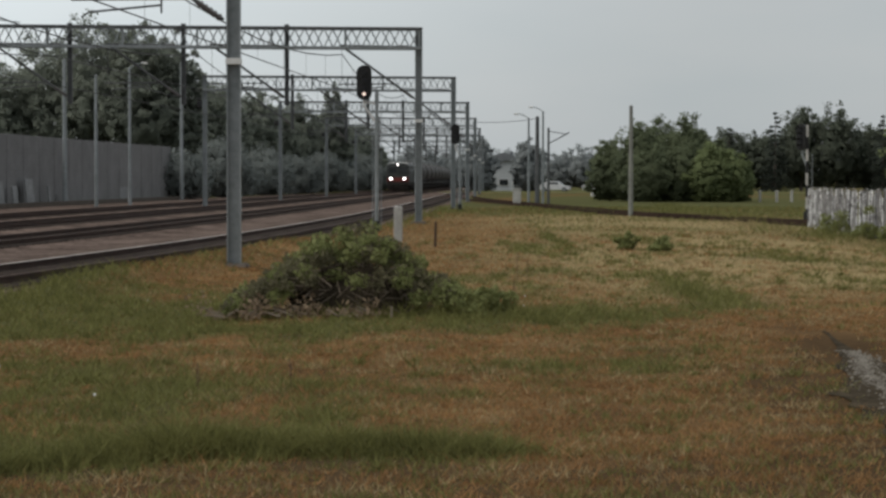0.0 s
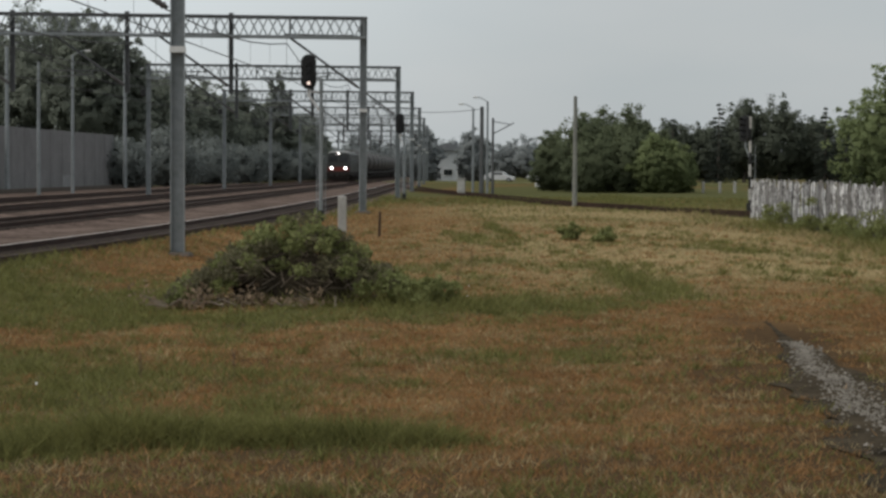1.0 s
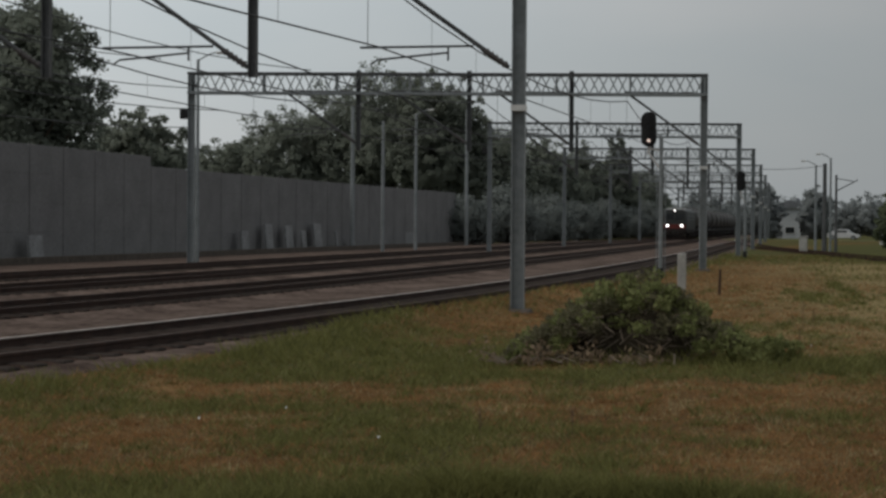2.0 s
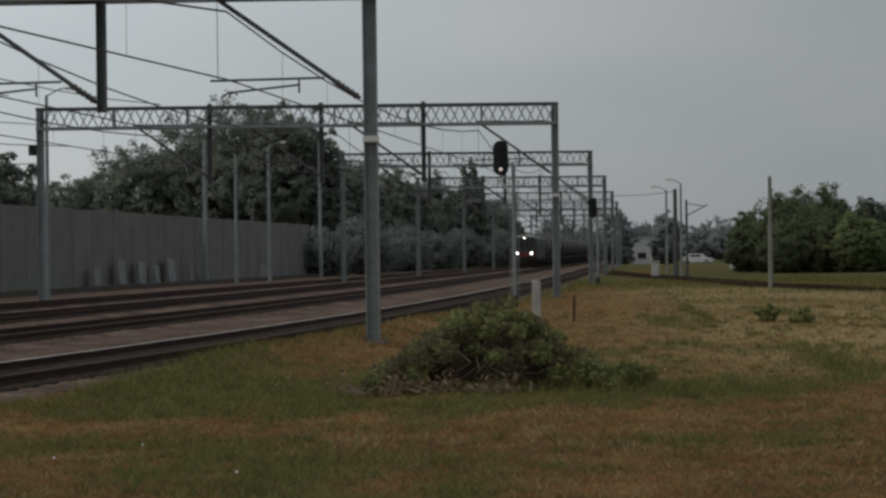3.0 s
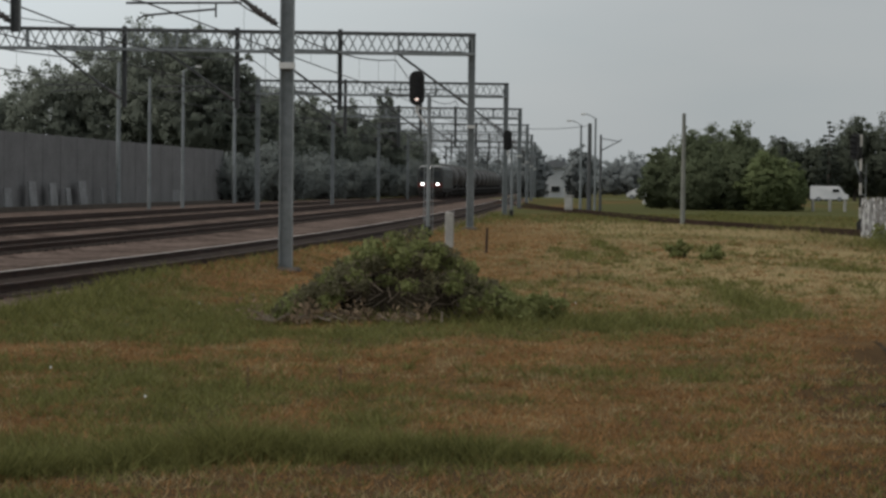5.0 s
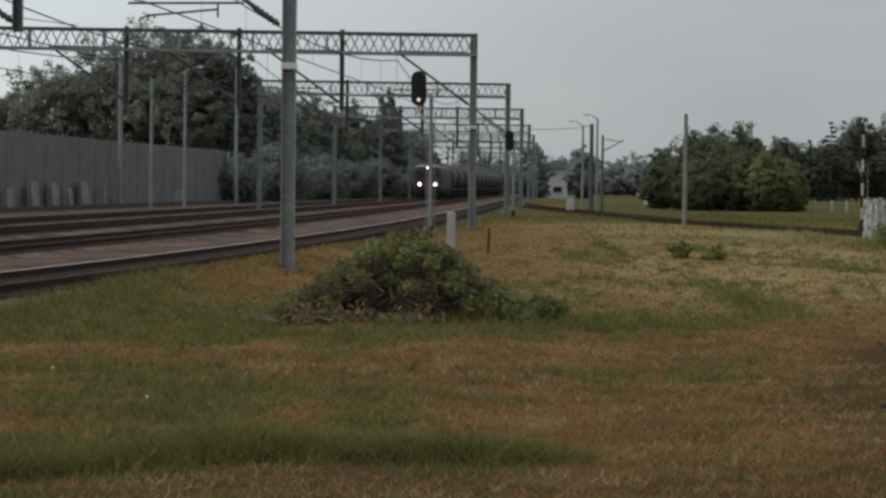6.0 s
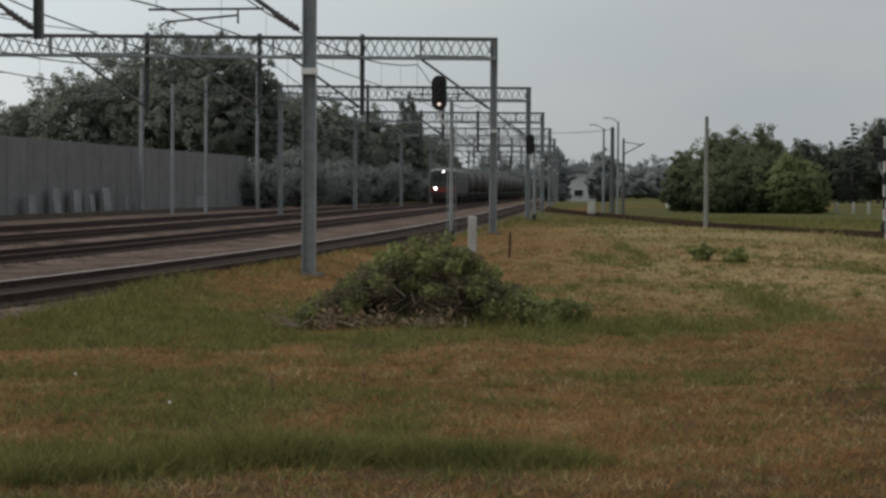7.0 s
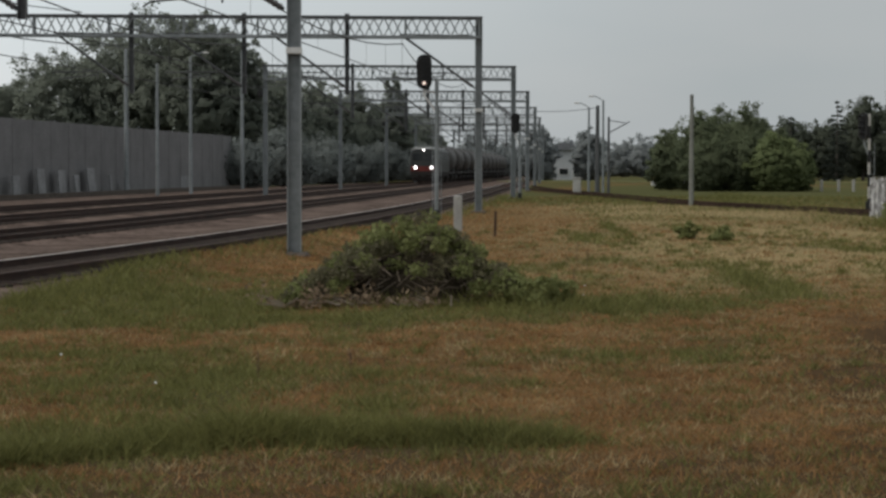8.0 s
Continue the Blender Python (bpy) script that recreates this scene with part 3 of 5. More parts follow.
# ---- signals and posts ----
def signal(x, y, z, side, lit, striped=False, mast_top=None, bracket=None, turn=0):
    s = thing("railway_signal", pose(x, y, height(x, y), 0, 0, turn), "colour-light railway signal with an oval black head on a steel post", "railway signal", "railway signals")
    head = B()
    outline = []
    for i in range(24):
        a = 2 * math.pi * i / 24
        outline.append((0.25 * math.cos(a), 0.31 * (1 if math.sin(a) > 0 else -1) + 0.25 * math.sin(a)))
    front = [head.verts.new((side + u, -0.12, z + v)) for u, v in outline]
    back = [head.verts.new((side + u * 0.9, 0.1, z + v * 0.95)) for u, v in outline]
    head.faces.new(front)
    head.faces.new(list(reversed(back)))
    for i in range(24):
        head.faces.new((front[i], back[i], back[(i + 1) % 24], front[(i + 1) % 24]))
    bmesh.ops.recalc_face_normals(head, faces=head.faces)
    h = part("head", head, M_BLACK, s, "oval black signal head")
    for i, dz in enumerate((0.36, 0.12, -0.12, -0.36)):
        on = lit and i == 3
        part("lamp", rod(B(), (side, -0.12, z + dz), (side, -0.145, z + dz), 0.055 if on else 0.075, n=14), M_SIGLAMP if on else M_LENS, h, "lit orange lamp" if on else "dark lens")
        hood = B()
        rims = []
        for k in range(9):
            a = math.pi * k / 8
            rims.append([hood.verts.new((side + r * math.cos(a), y, z + dz + r * math.sin(a))) for r, y in ((0.086, -0.12), (0.094, -0.12), (0.094, -0.28), (0.086, -0.28))])
        for p, q in zip(rims, rims[1:]):
            for m in range(4):
                hood.faces.new((p[m], p[(m + 1) % 4], q[(m + 1) % 4], q[m]))
        hood.faces.new(rims[0])
        hood.faces.new(list(reversed(rims[-1])))
        bmesh.ops.recalc_face_normals(hood, faces=hood.faces)
        part("hood", hood, M_BLACK, h)
    top = mast_top or z - 0.4
    if striped:
        n = 8
        for i in range(n):
            part("post", rod(B(), (0, 0, top * i / n - 0.02), (0, 0, top * (i + 1) / n), 0.06, n=10), (M_BLACK, M_CONCRETE)[i % 2], s, ("black band", "pale band")[i % 2])
    else:
        part("post", rod(B(), (0, 0, -0.1), (0, 0, top), 0.075, 0.065, n=10), M_STEEL, s)
    bm = B()
    rod(bm, (side, 0, z - 0.55), (side, 0, z - 0.8), 0.05)
    rod(bm, (side, 0, z - 0.75), (0, 0, z - 1.3), 0.035)
    rod(bm, (side, 0, z - 0.62), (0, 0, z - 0.65), 0.03)
    part("bracket", bm, bracket or M_WHITE, s, "" if bracket else "white-painted tube bracket")
    bm = B()
    for k in (-0.14, 0.14):
        rod(bm, (k, 0.16, 0.1), (k, 0.16, z - 0.7), 0.015, n=5)
    for k in range(int((z - 0.9) / 0.3)):
        rod(bm, (-0.14, 0.16, 0.3 + 0.3 * k), (0.14, 0.16, 0.3 + 0.3 * k), 0.01, n=4)
    part("ladder", bm, M_STEEL, s)
    part("base_box", box(B(), (0, 0, 0.18), (0.2, 0.24, 0.4), 0.02), M_BLACK, s, "black cable box")
    return s


def lone_pole(x, y, top, r, material, label, arm=None, name="utility_pole"):
    p = thing(name, pose(x, y, height(x, y)), label, "pole" if name == "utility_pole" else "lamp post")
    part("shaft", rod(B(), (0, 0, -0.2), (0, 0, top), r * 1.15, r * 0.8, n=10), material, p)
    part("cap", rod(B(), (0, 0, top), (0, 0, top + 0.06), r * 0.9, r * 0.5, n=10), material, p)
    if arm:
        bm = B()
        prev = Vector((0, 0, top))
        for i in range(1, 6):
            u = i / 5
            q = Vector((arm * u, 0, top + 0.35 * math.sin(u * math.pi / 2)))
            rod(bm, prev, q, 0.03)
            prev = q
        part("bracket", bm, M_STEEL, p)
        bm = B()
        box(bm, (arm * 1.12, 0, top + 0.33), (abs(arm) * 0.45, 0.22, 0.12), 0.03)
        part("lamp_head", bm, M_WHITE, p, "pale lamp head")
    return p


# ---- plants ----
def leaf_quads(rng, centres, spread, count, size, heart=None):
    """count leaf cards round each centre."""
    c = np.repeat(np.asarray(centres), count, 0)
    n = len(c)
    spread = np.repeat(np.asarray(spread), count)[:, None]
    d = rng.normal(size=(n, 3))
    d /= np.linalg.norm(d, axis=1)[:, None] + 1e-9
    pos = c + d * spread * rng.random((n, 1)) ** 0.45 * np.array([1, 1, 0.75])
    a = rng.normal(size=(n, 3))
    a /= np.linalg.norm(a, axis=1)[:, None]
    b = np.cross(a, rng.normal(size=(n, 3)))
    b /= np.linalg.norm(b, axis=1)[:, None]
    away = pos - np.asarray(heart) if heart is not None else np.zeros((n, 3))
    b = np.where((np.cross(a, b) * away).sum(1, keepdims=True) > 0, -b, b)
    s = size * (0.6 + 0.8 * rng.random((n, 1)))
    v = np.stack([pos - a * s, pos + b * s * 0.55, pos + a * s, pos - b * s * 0.55], 1).reshape(-1, 3)
    return v, np.arange(4 * n).reshape(n, 4)


def tree(x, y, h, w, material, seed, base=0.12, clumps=70, leaves=110, leaf=0.16, label="", name="tree", squash=1.0, uneven=0.26, spread=0.085, round_top=0.0):
    rng = np.random.default_rng(seed)
    t = thing(name, pose(x, y, height(x, y) if y < 150 else 0), label or "broad leafy green tree in full summer leaf", "tree" if name == "tree" else "bush")
    bm = B()
    trunk_h = h * (0.45 if base > 0.05 else 0.3)
    r = 0.022 * h + 0.04
    prev, pr = Vector((0, 0, -0.2)), r
    for i in range(1, 6):
        q = Vector((rng.normal() * 0.05 * i, rng.normal() * 0.05 * i, trunk_h * i / 5))
        rod(bm, prev, q, pr, pr * 0.86, n=7)
        prev, pr = q, pr * 0.86
    tips = []
    for i in range(9):
        a = rng.random() * 6.283
        z0 = trunk_h * (0.5 + 0.5 * rng.random())
        q = Vector((math.cos(a) * w * 0.32, math.sin(a) * w * 0.32, z0 + h * (0.12 + 0.25 * rng.random())))
        rod(bm, (0, 0, z0), q, r * 0.45, r * 0.15, n=5)
        tips.append(q)
    part("trunk", bm, M_BARK, t)
    cs, sp = [], []
    lumps = rng.random(6) * 6.283
    while len(cs) < clumps:
        d = rng.normal(size=3)
        d /= np.linalg.norm(d)
        rad = 0.3 + 0.66 * rng.random() ** 0.5
        az = math.atan2(d[1], d[0])
        lump = 1 + uneven * (0.5 * math.sin(3 * az + lumps[0]) * math.cos(2 * d[2] * 3 + lumps[1]) + 0.5 * math.sin(5 * az + lumps[2] + 4 * d[2]))
        p = d * rad * lump
        zc = base * h + (h * (1 - base)) * 0.5 * (1 + p[2] * squash) if base > 0.005 else max(0.25, h * (0.42 + 0.56 * p[2]))
        taper = 1.0 if p[2] < 0.3 else 1.0 + (round_top - 0.25) * (p[2] - 0.3)
        cs.append((p[0] * w / 2 * taper, p[1] * w / 2 * taper, min(zc, h * 1.03)))
        sp.append(w * spread * (0.7 + 0.6 * rng.random()))
    v, f = leaf_quads(rng, cs, sp, leaves, leaf, (0, 0, h * 0.4))
    core = [(c[0] * 0.62, c[1] * 0.62, base * h + (c[2] - base * h) * 0.85) for c in cs[: len(cs) // 3]]
    v2, f2 = leaf_quads(rng, core, [w * 0.05] * len(core), 3, leaf * 3.2, (0, 0, h * 0.4))
    v, f = np.concatenate([v, v2]), np.concatenate([f, f2 + len(v)])
    keep = v.reshape(-1, 4, 3)[:, :, 2].min(1) > 0.03
    heart = np.array((0, 0, h * 0.4))
    v, f = v.reshape(-1, 4, 3)[keep].reshape(-1, 3), f[: keep.sum()]
    rounded(cloud("crown", v, f, material, t), v, heart)
    return t


def rounded(ob, v, heart):
    """Leaves take the crown's own outward normals, softened towards the sky."""
    d = v - heart
    d = d / (np.linalg.norm(d, axis=1)[:, None] + 1e-6) + np.array((0, 0, 0.35))
    d /= np.linalg.norm(d, axis=1)[:, None] + 1e-6
    ob.data.polygons.foreach_set("use_smooth", np.ones(len(ob.data.polygons), bool))
    ob.data.normals_split_custom_set_from_vertices(d.tolist())


def conifer(x, y, h, w, seed, label="dark green spruce with drooping tiers"):
    rng = np.random.default_rng(seed)
    t = thing("conifer_tree", pose(x, y, 0), label, "conifer")
    part("trunk", rod(B(), (0, 0, -0.2), (0, 0, h * 0.97), 0.02 * h, 0.02, n=7), M_BARK, t)
    cs, sp = [], []
    tiers = int(h * 1.5)
    for i in range(tiers):
        u = i / tiers
        rad = w / 2 * (1 - u) ** 0.85 * (0.8 + 0.4 * rng.random()) + 0.08
        for k in range(max(3, int(11 * (1 - u)))):
            a = rng.random() * 6.283
            for s in (0.35, 0.7, 1.0):
                cs.append((math.cos(a) * rad * s, math.sin(a) * rad * s, h * (0.06 + 0.94 * u) - 0.22 * rad * s))
                sp.append(0.1 + 0.3 * (1 - u) ** 0.7)
    v, f = leaf_quads(rng, cs, sp, 16, 0.15, (0, 0, h * 0.4))
    rounded(cloud("crown", v, f, M_NEEDLE, t), v, np.array((0, 0, h * 0.4)))
    return t


def weed_clump(x, y, r, h, seed, material=None, name="weed_clump", label="low clump of green weeds"):
    rng = np.random.default_rng(seed)
    t = thing(name, pose(x, y, height(x, y)), label, "weeds", "weed clumps")
    cs = [(rng.normal() * r * 0.4, rng.normal() * r * 0.4, abs(rng.normal()) * h * 0.42 + 0.05) for _ in range(22)]
    v, f = leaf_quads(rng, cs, [r * 0.28] * len(cs), 60, 0.042, (0, 0, 0))
    v[:, 2] = np.maximum(v[:, 2], 0.005)
    cloud("leaves", v, f, material or M_WEED, t)
    for c in cs[:12]:
        part("stem", rod(B(), (c[0] * 0.5, c[1] * 0.5, -0.02), c, 0.008, 0.004, n=4), M_TWIG, t)
    return t


def dock_stalk(x, y, h, seed):
    """A dry seed stalk with side shoots."""
    rng = np.random.default_rng(seed)
    t = thing("dock_stalk", pose(x, y, height(x, y)), "thin dry brown seed stalk standing in the grass", "weed", "dry seed stalks")
    lean = rng.normal(size=2) * 0.06 * h
    part("stem", rod(B(), (0, 0, -0.02), (lean[0], lean[1], h), 0.0045, 0.002, n=5), M_SEED, t)
    for k in range(4):
        u, a = 0.4 + 0.13 * k, rng.random() * 6.283
        p = Vector((lean[0] * u, lean[1] * u, h * u))
        part("shoot", rod(B(), p, p + Vector((math.cos(a) * 0.12 * h, math.sin(a) * 0.12 * h, 0.17 * h)), 0.005, 0.002, n=4), M_SEED, t)
    v, f = leaf_quads(rng, [(lean[0] * u, lean[1] * u, h * u) for u in (0.5, 0.62, 0.74, 0.86, 0.97)], [0.05 * h + 0.01] * 5, 7, 0.009)
    cloud("seed_head", v, f, M_SEED, t)


def heap_top(px, py, w, h):
    """The heap's surface: a steep crown on a long low skirt to the right."""
    crown = h * max(0.0, 1 - (abs(px + 0.04) / (w * 0.47)) ** 2.6)
    skirt = 0.42 * h * math.exp(-((px - 0.4 * w) / (w * 0.17)) ** 2) + 0.34 * h * math.exp(-((px + 0.42 * w) / (w * 0.13)) ** 2)
    lump = 1 + 0.34 * noise.noise((px * 2.1, py * 2.0, 3.0)) + 0.2 * noise.noise((px * 5.0, py * 4.0, 8.0))
    return max(crown, skirt) * (1 - 0.6 * (py / (w * 0.34)) ** 2) * lump


def brush_heap(x, y, w, h, seed):
    rng = np.random.default_rng(seed)
    t = thing("brush_heap", pose(x, y, height(x, y)), "overgrown heap of cut branches with green and withered leaves", "brush heap")
    part("mound", mound(w * 0.3, w * 0.18, h * 0.62, seed), M_DIRT, t, "dark heap of earth and litter")
    green, grey, dead = [], [], []
    for _ in range(300):
        px, py = rng.uniform(-0.56, 0.62) * w, rng.uniform(-0.32, 0.3) * w
        top = heap_top(px, py, w, h)
        if top < 0.06:
            continue
        # a bare hollow full of cut wood on the near side
        hollow = math.exp(-((px - 0.02 * w) / (w * 0.2)) ** 2) * smooth_step(-py, 0.0, 0.2 * w)
        if rng.random() < 0.8 * hollow:
            continue
        pz = top * (0.55 + 0.45 * rng.random() ** 0.6)
        lively = 0.35 + 0.55 * smooth_step(px, 0.12 * w, 0.35 * w) + 0.5 * math.exp(-((px + 0.14 * w) / (w * 0.13)) ** 2) * smooth_step(pz, 0.45 * h, 0.8 * h)
        (green if rng.random() < lively else grey).append((px, py, pz + 0.02))
    for _ in range(46):
        dead.append((rng.uniform(-0.66, 0.22) * w, rng.uniform(-0.5, -0.22) * w, rng.random() ** 2 * 0.22 + 0.01))
    for name, cs, material, n, s, sp in (("green_leaves", green, M_WEED, 80, 0.034, 0.15), ("brown_leaves", grey, M_HEAPLEAF, 60, 0.033, 0.15), ("withered_leaves", dead, M_DEADLEAF, 16, 0.034, 0.18)):
        v, f = leaf_quads(rng, cs, [sp] * len(cs), n, s, (0, 0.3, 0.1))
        v[:, 2] = np.maximum(v[:, 2], 0.004)
        cloud(name, v, f, material, t)
    bm = B()
    for _ in range(460):
        a = rng.random() * 6.283
        px, py = rng.uniform(-0.45, 0.42) * w, rng.uniform(-0.32, 0.25) * w
        p = Vector((px, py, heap_top(px, py, w, h) * rng.random() * 0.85))
        q = p + Vector((math.cos(a), math.sin(a) * 0.6, rng.uniform(-0.1, 0.8))) * rng.uniform(0.1, 0.32)
        q.z = max(q.z, 0.02)
        rod(bm, p, q, 0.009, 0.004, n=4)
    tagged(part("dead_wood", bm, M_TWIG, t), kind="stuff")
    # pale cut sticks thrown down at the foot
    for _ in range(26):
        px, py, a = rng.uniform(-0.62, 0.2) * w, rng.uniform(-0.52, -0.3) * w, rng.random() * 3.14
        k = rng.uniform(0.12, 0.3)
        part("stick", rod(B(), (px, py, 0.04), (px + math.cos(a) * k, py + math.sin(a) * k, rng.uniform(0.05, 0.16)), 0.014, 0.008, n=5), M_TWIG, t)
    return t


def mound(rx, ry, h, seed):
    bm = B()
    bmesh.ops.create_icosphere(bm, subdivisions=4, radius=1)
    for v in bm.verts:
        k = 1 + 0.25 * noise.noise(v.co * 2.5 + Vector((seed, 0, 0)))
        v.co = Vector((v.co.x * rx * k, v.co.y * ry * k, max(v.co.z, -0.05) * h * k))
    return bm


def blades(rng, xs, ys, zs, hs, ws, lean):
    n = len(xs)
    a = rng.random(n) * 6.283
    c, s = np.cos(a), np.sin(a)
    tip = rng.normal(size=(n, 2)) * lean * hs[:, None]
    p0 = np.stack([xs - c * ws, ys - s * ws, zs], 1)
    p1 = np.stack([xs + c * ws, ys + s * ws, zs], 1)
    p2 = np.stack([xs + tip[:, 0], ys + tip[:, 1], zs + hs], 1)
    return np.stack([p0, p1, p2], 1).reshape(-1, 3), np.arange(3 * n).reshape(n, 3)


def build_grass():
    rng = np.random.default_rng(5)
    sets = {"g": [], "d": [], "s": []}
    n = 430000
    r = 10 * (13.0 ** rng.random(n))
    az = np.radians(rng.uniform(-22, 17.5, n))
    for x, y in zip(r * np.sin(az), r * np.cos(az)):
        if x - t1(y) < 1.75 - 0.5 * smooth_step(y, 26, 34) + 0.4 * noise.noise((x, y, 4.0)) or (y > 45 and x > 11.9 and y < 80):
            continue
        if abs(x - path_x(y)) < 0.3 + 0.12 * noise.noise((x * 3, y * 2, 0)) and rng.random() < 0.93:
            continue
        g = cover(x, y)
        k = max(tall(x, y), 0)
        if k < 0.02 and rng.random() < worn(x, y):
            continue
        if rng.random() < 1.1 * straw(x, y):
            sets["s"].append((x, y, height(x, y) - 0.01, g, k))
            continue
        sets["g" if rng.random() < min(0.06 + 0.8 * g ** 1.3, 0.74) + 2.5 * k else "d"].append((x, y, height(x, y) - 0.01, g, k))
    # the thick green band of unmown grass
    for x, y in zip(rng.normal(-1.5, 1.5, 26000), rng.normal(0, 0.4, 26000)):
        y += band_y(x)
        k = tall(x, y)
        if k > 0.05 and -3.6 < x < 1.6:
            sets["g"].append((x, y, height(x, y) - 0.01, 1.0, k))
    for _ in range(6500):
        r_, a_ = 10.5 * 6.0 ** rng.random(), math.radians(rng.uniform(-21, 17))
        x, y = r_ * math.sin(a_), r_ * math.cos(a_)
        if x - t1(y) < 2.0 or abs(x - path_x(y)) < 0.3:
            continue
        g = cover(x, y)
        key = "g" if rng.random() < 0.25 + 0.75 * g else ("d" if rng.random() < 0.6 else "s")
        size, top = rng.uniform(0.03, 0.13), rng.uniform(0.01, 0.05) + (0.06 if rng.random() < 0.12 else 0)
        for _ in range(int(rng.integers(14, 40))):
            px, py = x + rng.normal() * size, y + rng.normal() * size
            sets[key].append((px, py, height(px, py) - 0.01, g, top))
    for key, material, name, label in (("g", M_GRASSGREEN, "green_grass", "tufts of green grass in the field"), ("d", M_GRASSDRY, "dry_grass", "short parched brown grass of the field"), ("s", M_GRASSSTRAW, "bleached_grass", "pale bleached grass on the farther field")):
        a = np.array(sets[key])
        far = np.hypot(a[:, 0], a[:, 1]) / 12
        g = a[:, 3]
        k = rng.random(len(a))
        hs = (0.014 + 0.026 * k + (0.05 * g * k if key == "g" else 0.022 * (k > 0.97))) * (1 + 0.12 * far) + a[:, 4] * k * (1.0 if key == "g" else 0.5)
        v, f = blades(rng, a[:, 0], a[:, 1], a[:, 2], hs, 0.0055 * (0.7 + 0.5 * far), 0.8)
        tagged(cloud(name, v, f, material), label, "grass", kind="stuff")


def path_x(y):
    return 2.0 + 0.097 * y if y < 23 else 99


def build_flowers():
    rng = np.random.default_rng(12)
    v, f = [], []
    for x, y in [(rng.uniform(-5, -1.5), rng.uniform(14, 30)) for _ in range(5)] + [(rng.uniform(0, 2.5), rng.uniform(24, 30)) for _ in range(4)]:
        z = height(x, y) + rng.uniform(0.05, 0.12)
        s = rng.uniform(0.004, 0.008)
        o = len(v)
        v += [(x - s, y, z - s), (x + s, y, z - s), (x + s, y + 0.01, z + s), (x - s, y + 0.01, z + s)]
        f.append((o, o + 1, o + 2, o + 3))
    tagged(cloud("wild_flowers", v, f, M_WHITE), "scattered small white wild flowers in the grass", "flowers", kind="stuff")


def build_path():
    rng = np.random.default_rng(8)
    bm = B()
    rows = []
    for y in np.arange(9, 23.2, 0.3):
        x = path_x(min(y, 22.9))
        w = 0.44 * (1 - 0.95 * smooth_step(y, 15, 22.5))
        row = []
        for i in range(7):
            px = x + (i - 3) / 3 * w * (1 + 0.7 * noise.noise((y * 1.3, i * 0.7, 0)))
            row.append(bm.verts.new((px, y, height(px, y) + 0.012 + 0.01 * noise.noise((px * 4, y * 4, 1)))))
        rows.append(row)
    for r, q in zip(rows, rows[1:]):
        for i in range(6):
            bm.faces.new((r[i], r[i + 1], q[i + 1], q[i]))
    tagged(link("dirt_path", bm, M_DIRT, smooth=True), "narrow bare strip of dark damp earth in the grass", "path", kind="structure")
    v, f = [], []
    for k in range(2300):
        y = 9 + 11.4 * rng.random() ** 0.8
        x = path_x(y) + rng.normal() * (0.11 - 0.05 * smooth_step(y, 16, 20.4)) + 0.05 * math.sin(y * 2)
        if noise.noise((x * 1.2, y * 0.8, 7.0)) < -0.4:
            continue
        s = 0.006 + 0.016 * rng.random() ** 2
        z = height(x, y) + 0.015
        o = len(v)
        for d in ((s, 0, 0), (-s * 0.3, s, 0), (-s, -s * 0.4, 0), (s * 0.1, -s, 0), (0, 0, s * 0.9)):
            v.append((x + d[0] * rng.uniform(0.7, 1.3), y + d[1], z + d[2]))
        f += [(o, o + 1, o + 4), (o + 1, o + 2, o + 4), (o + 2, o + 3, o + 4), (o + 3, o, o + 4)]
    tagged(cloud("gravel", v, f, M_GRAVEL), "pale crushed stones lying along the bare strip", "gravel", kind="stuff")


def build_fence():
    rng = random.Random(3)
    a, b = Vector((13.15, 75.0)), Vector((11.7, 44.0))
    d = (b - a).normalized()
    length = (b - a).length
    ang = math.degrees(math.atan2(d.y, d.x))
    f = thing("board_fence", pose(a.x, a.y, 0, 0, 0, ang), "old board fence with peeling white paint and broken slats", "fence")
    for z in (0.35, 1.08):
        part("rail", box(B(), (length / 2, 0.05, z), (length, 0.05, 0.09)), M_BOARDGREY, f, "grey wooden cross rail")
    for i in range(int(length / 2.4) + 1):
        part("post", box(B(), (i * 2.4, 0.12, 0.62), (0.11, 0.11, 1.36), 0.01), M_BOARDGREY, f)
    meshes = []
    for k in range(6):
        bm = B()
        w, h = 0.125, 1.34 + 0.03 * (k % 3)
        pts = [(-w / 2, 0), (w / 2, 0), (w / 2, h - 0.05 * (k % 2)), (w * 0.1, h), (-w / 2, h - 0.06 * ((k + 1) % 2))]
        fr = [bm.verts.new((x, -0.011, z)) for x, z in pts]
        bk = [bm.verts.new((x, 0.011, z)) for x, z in pts]
        bm.faces.new(fr)
        bm.faces.new(list(reversed(bk)))
        for i in range(5):
            bm.faces.new((fr[i], bk[i], bk[(i + 1) % 5], fr[(i + 1) % 5]))
        bmesh.ops.recalc_face_normals(bm, faces=bm.faces)
        me = bpy.data.meshes.new("board")
        bm.to_mesh(me)
        bm.free()
        me.materials.append(M_BOARD if k < 5 else M_BOARDGREY)
        meshes.append(me)
    x = 0.05
    while x < length:
        if rng.random() > 0.1:
            ob = dress("board", meshes[rng.randrange(7) % 6 if rng.random() < 0.75 else 5], M_BOARD, f)
            ob.matrix_basis = pose(x, rng.uniform(-0.005, 0.005), 0.03 + rng.uniform(-0.06, 0.04) - (rng.uniform(0.15, 0.5) if rng.random() < 0.1 else 0), 0, rng.uniform(-1.6, 1.6), 0)
        x += 0.14 + rng.uniform(0, 0.02)


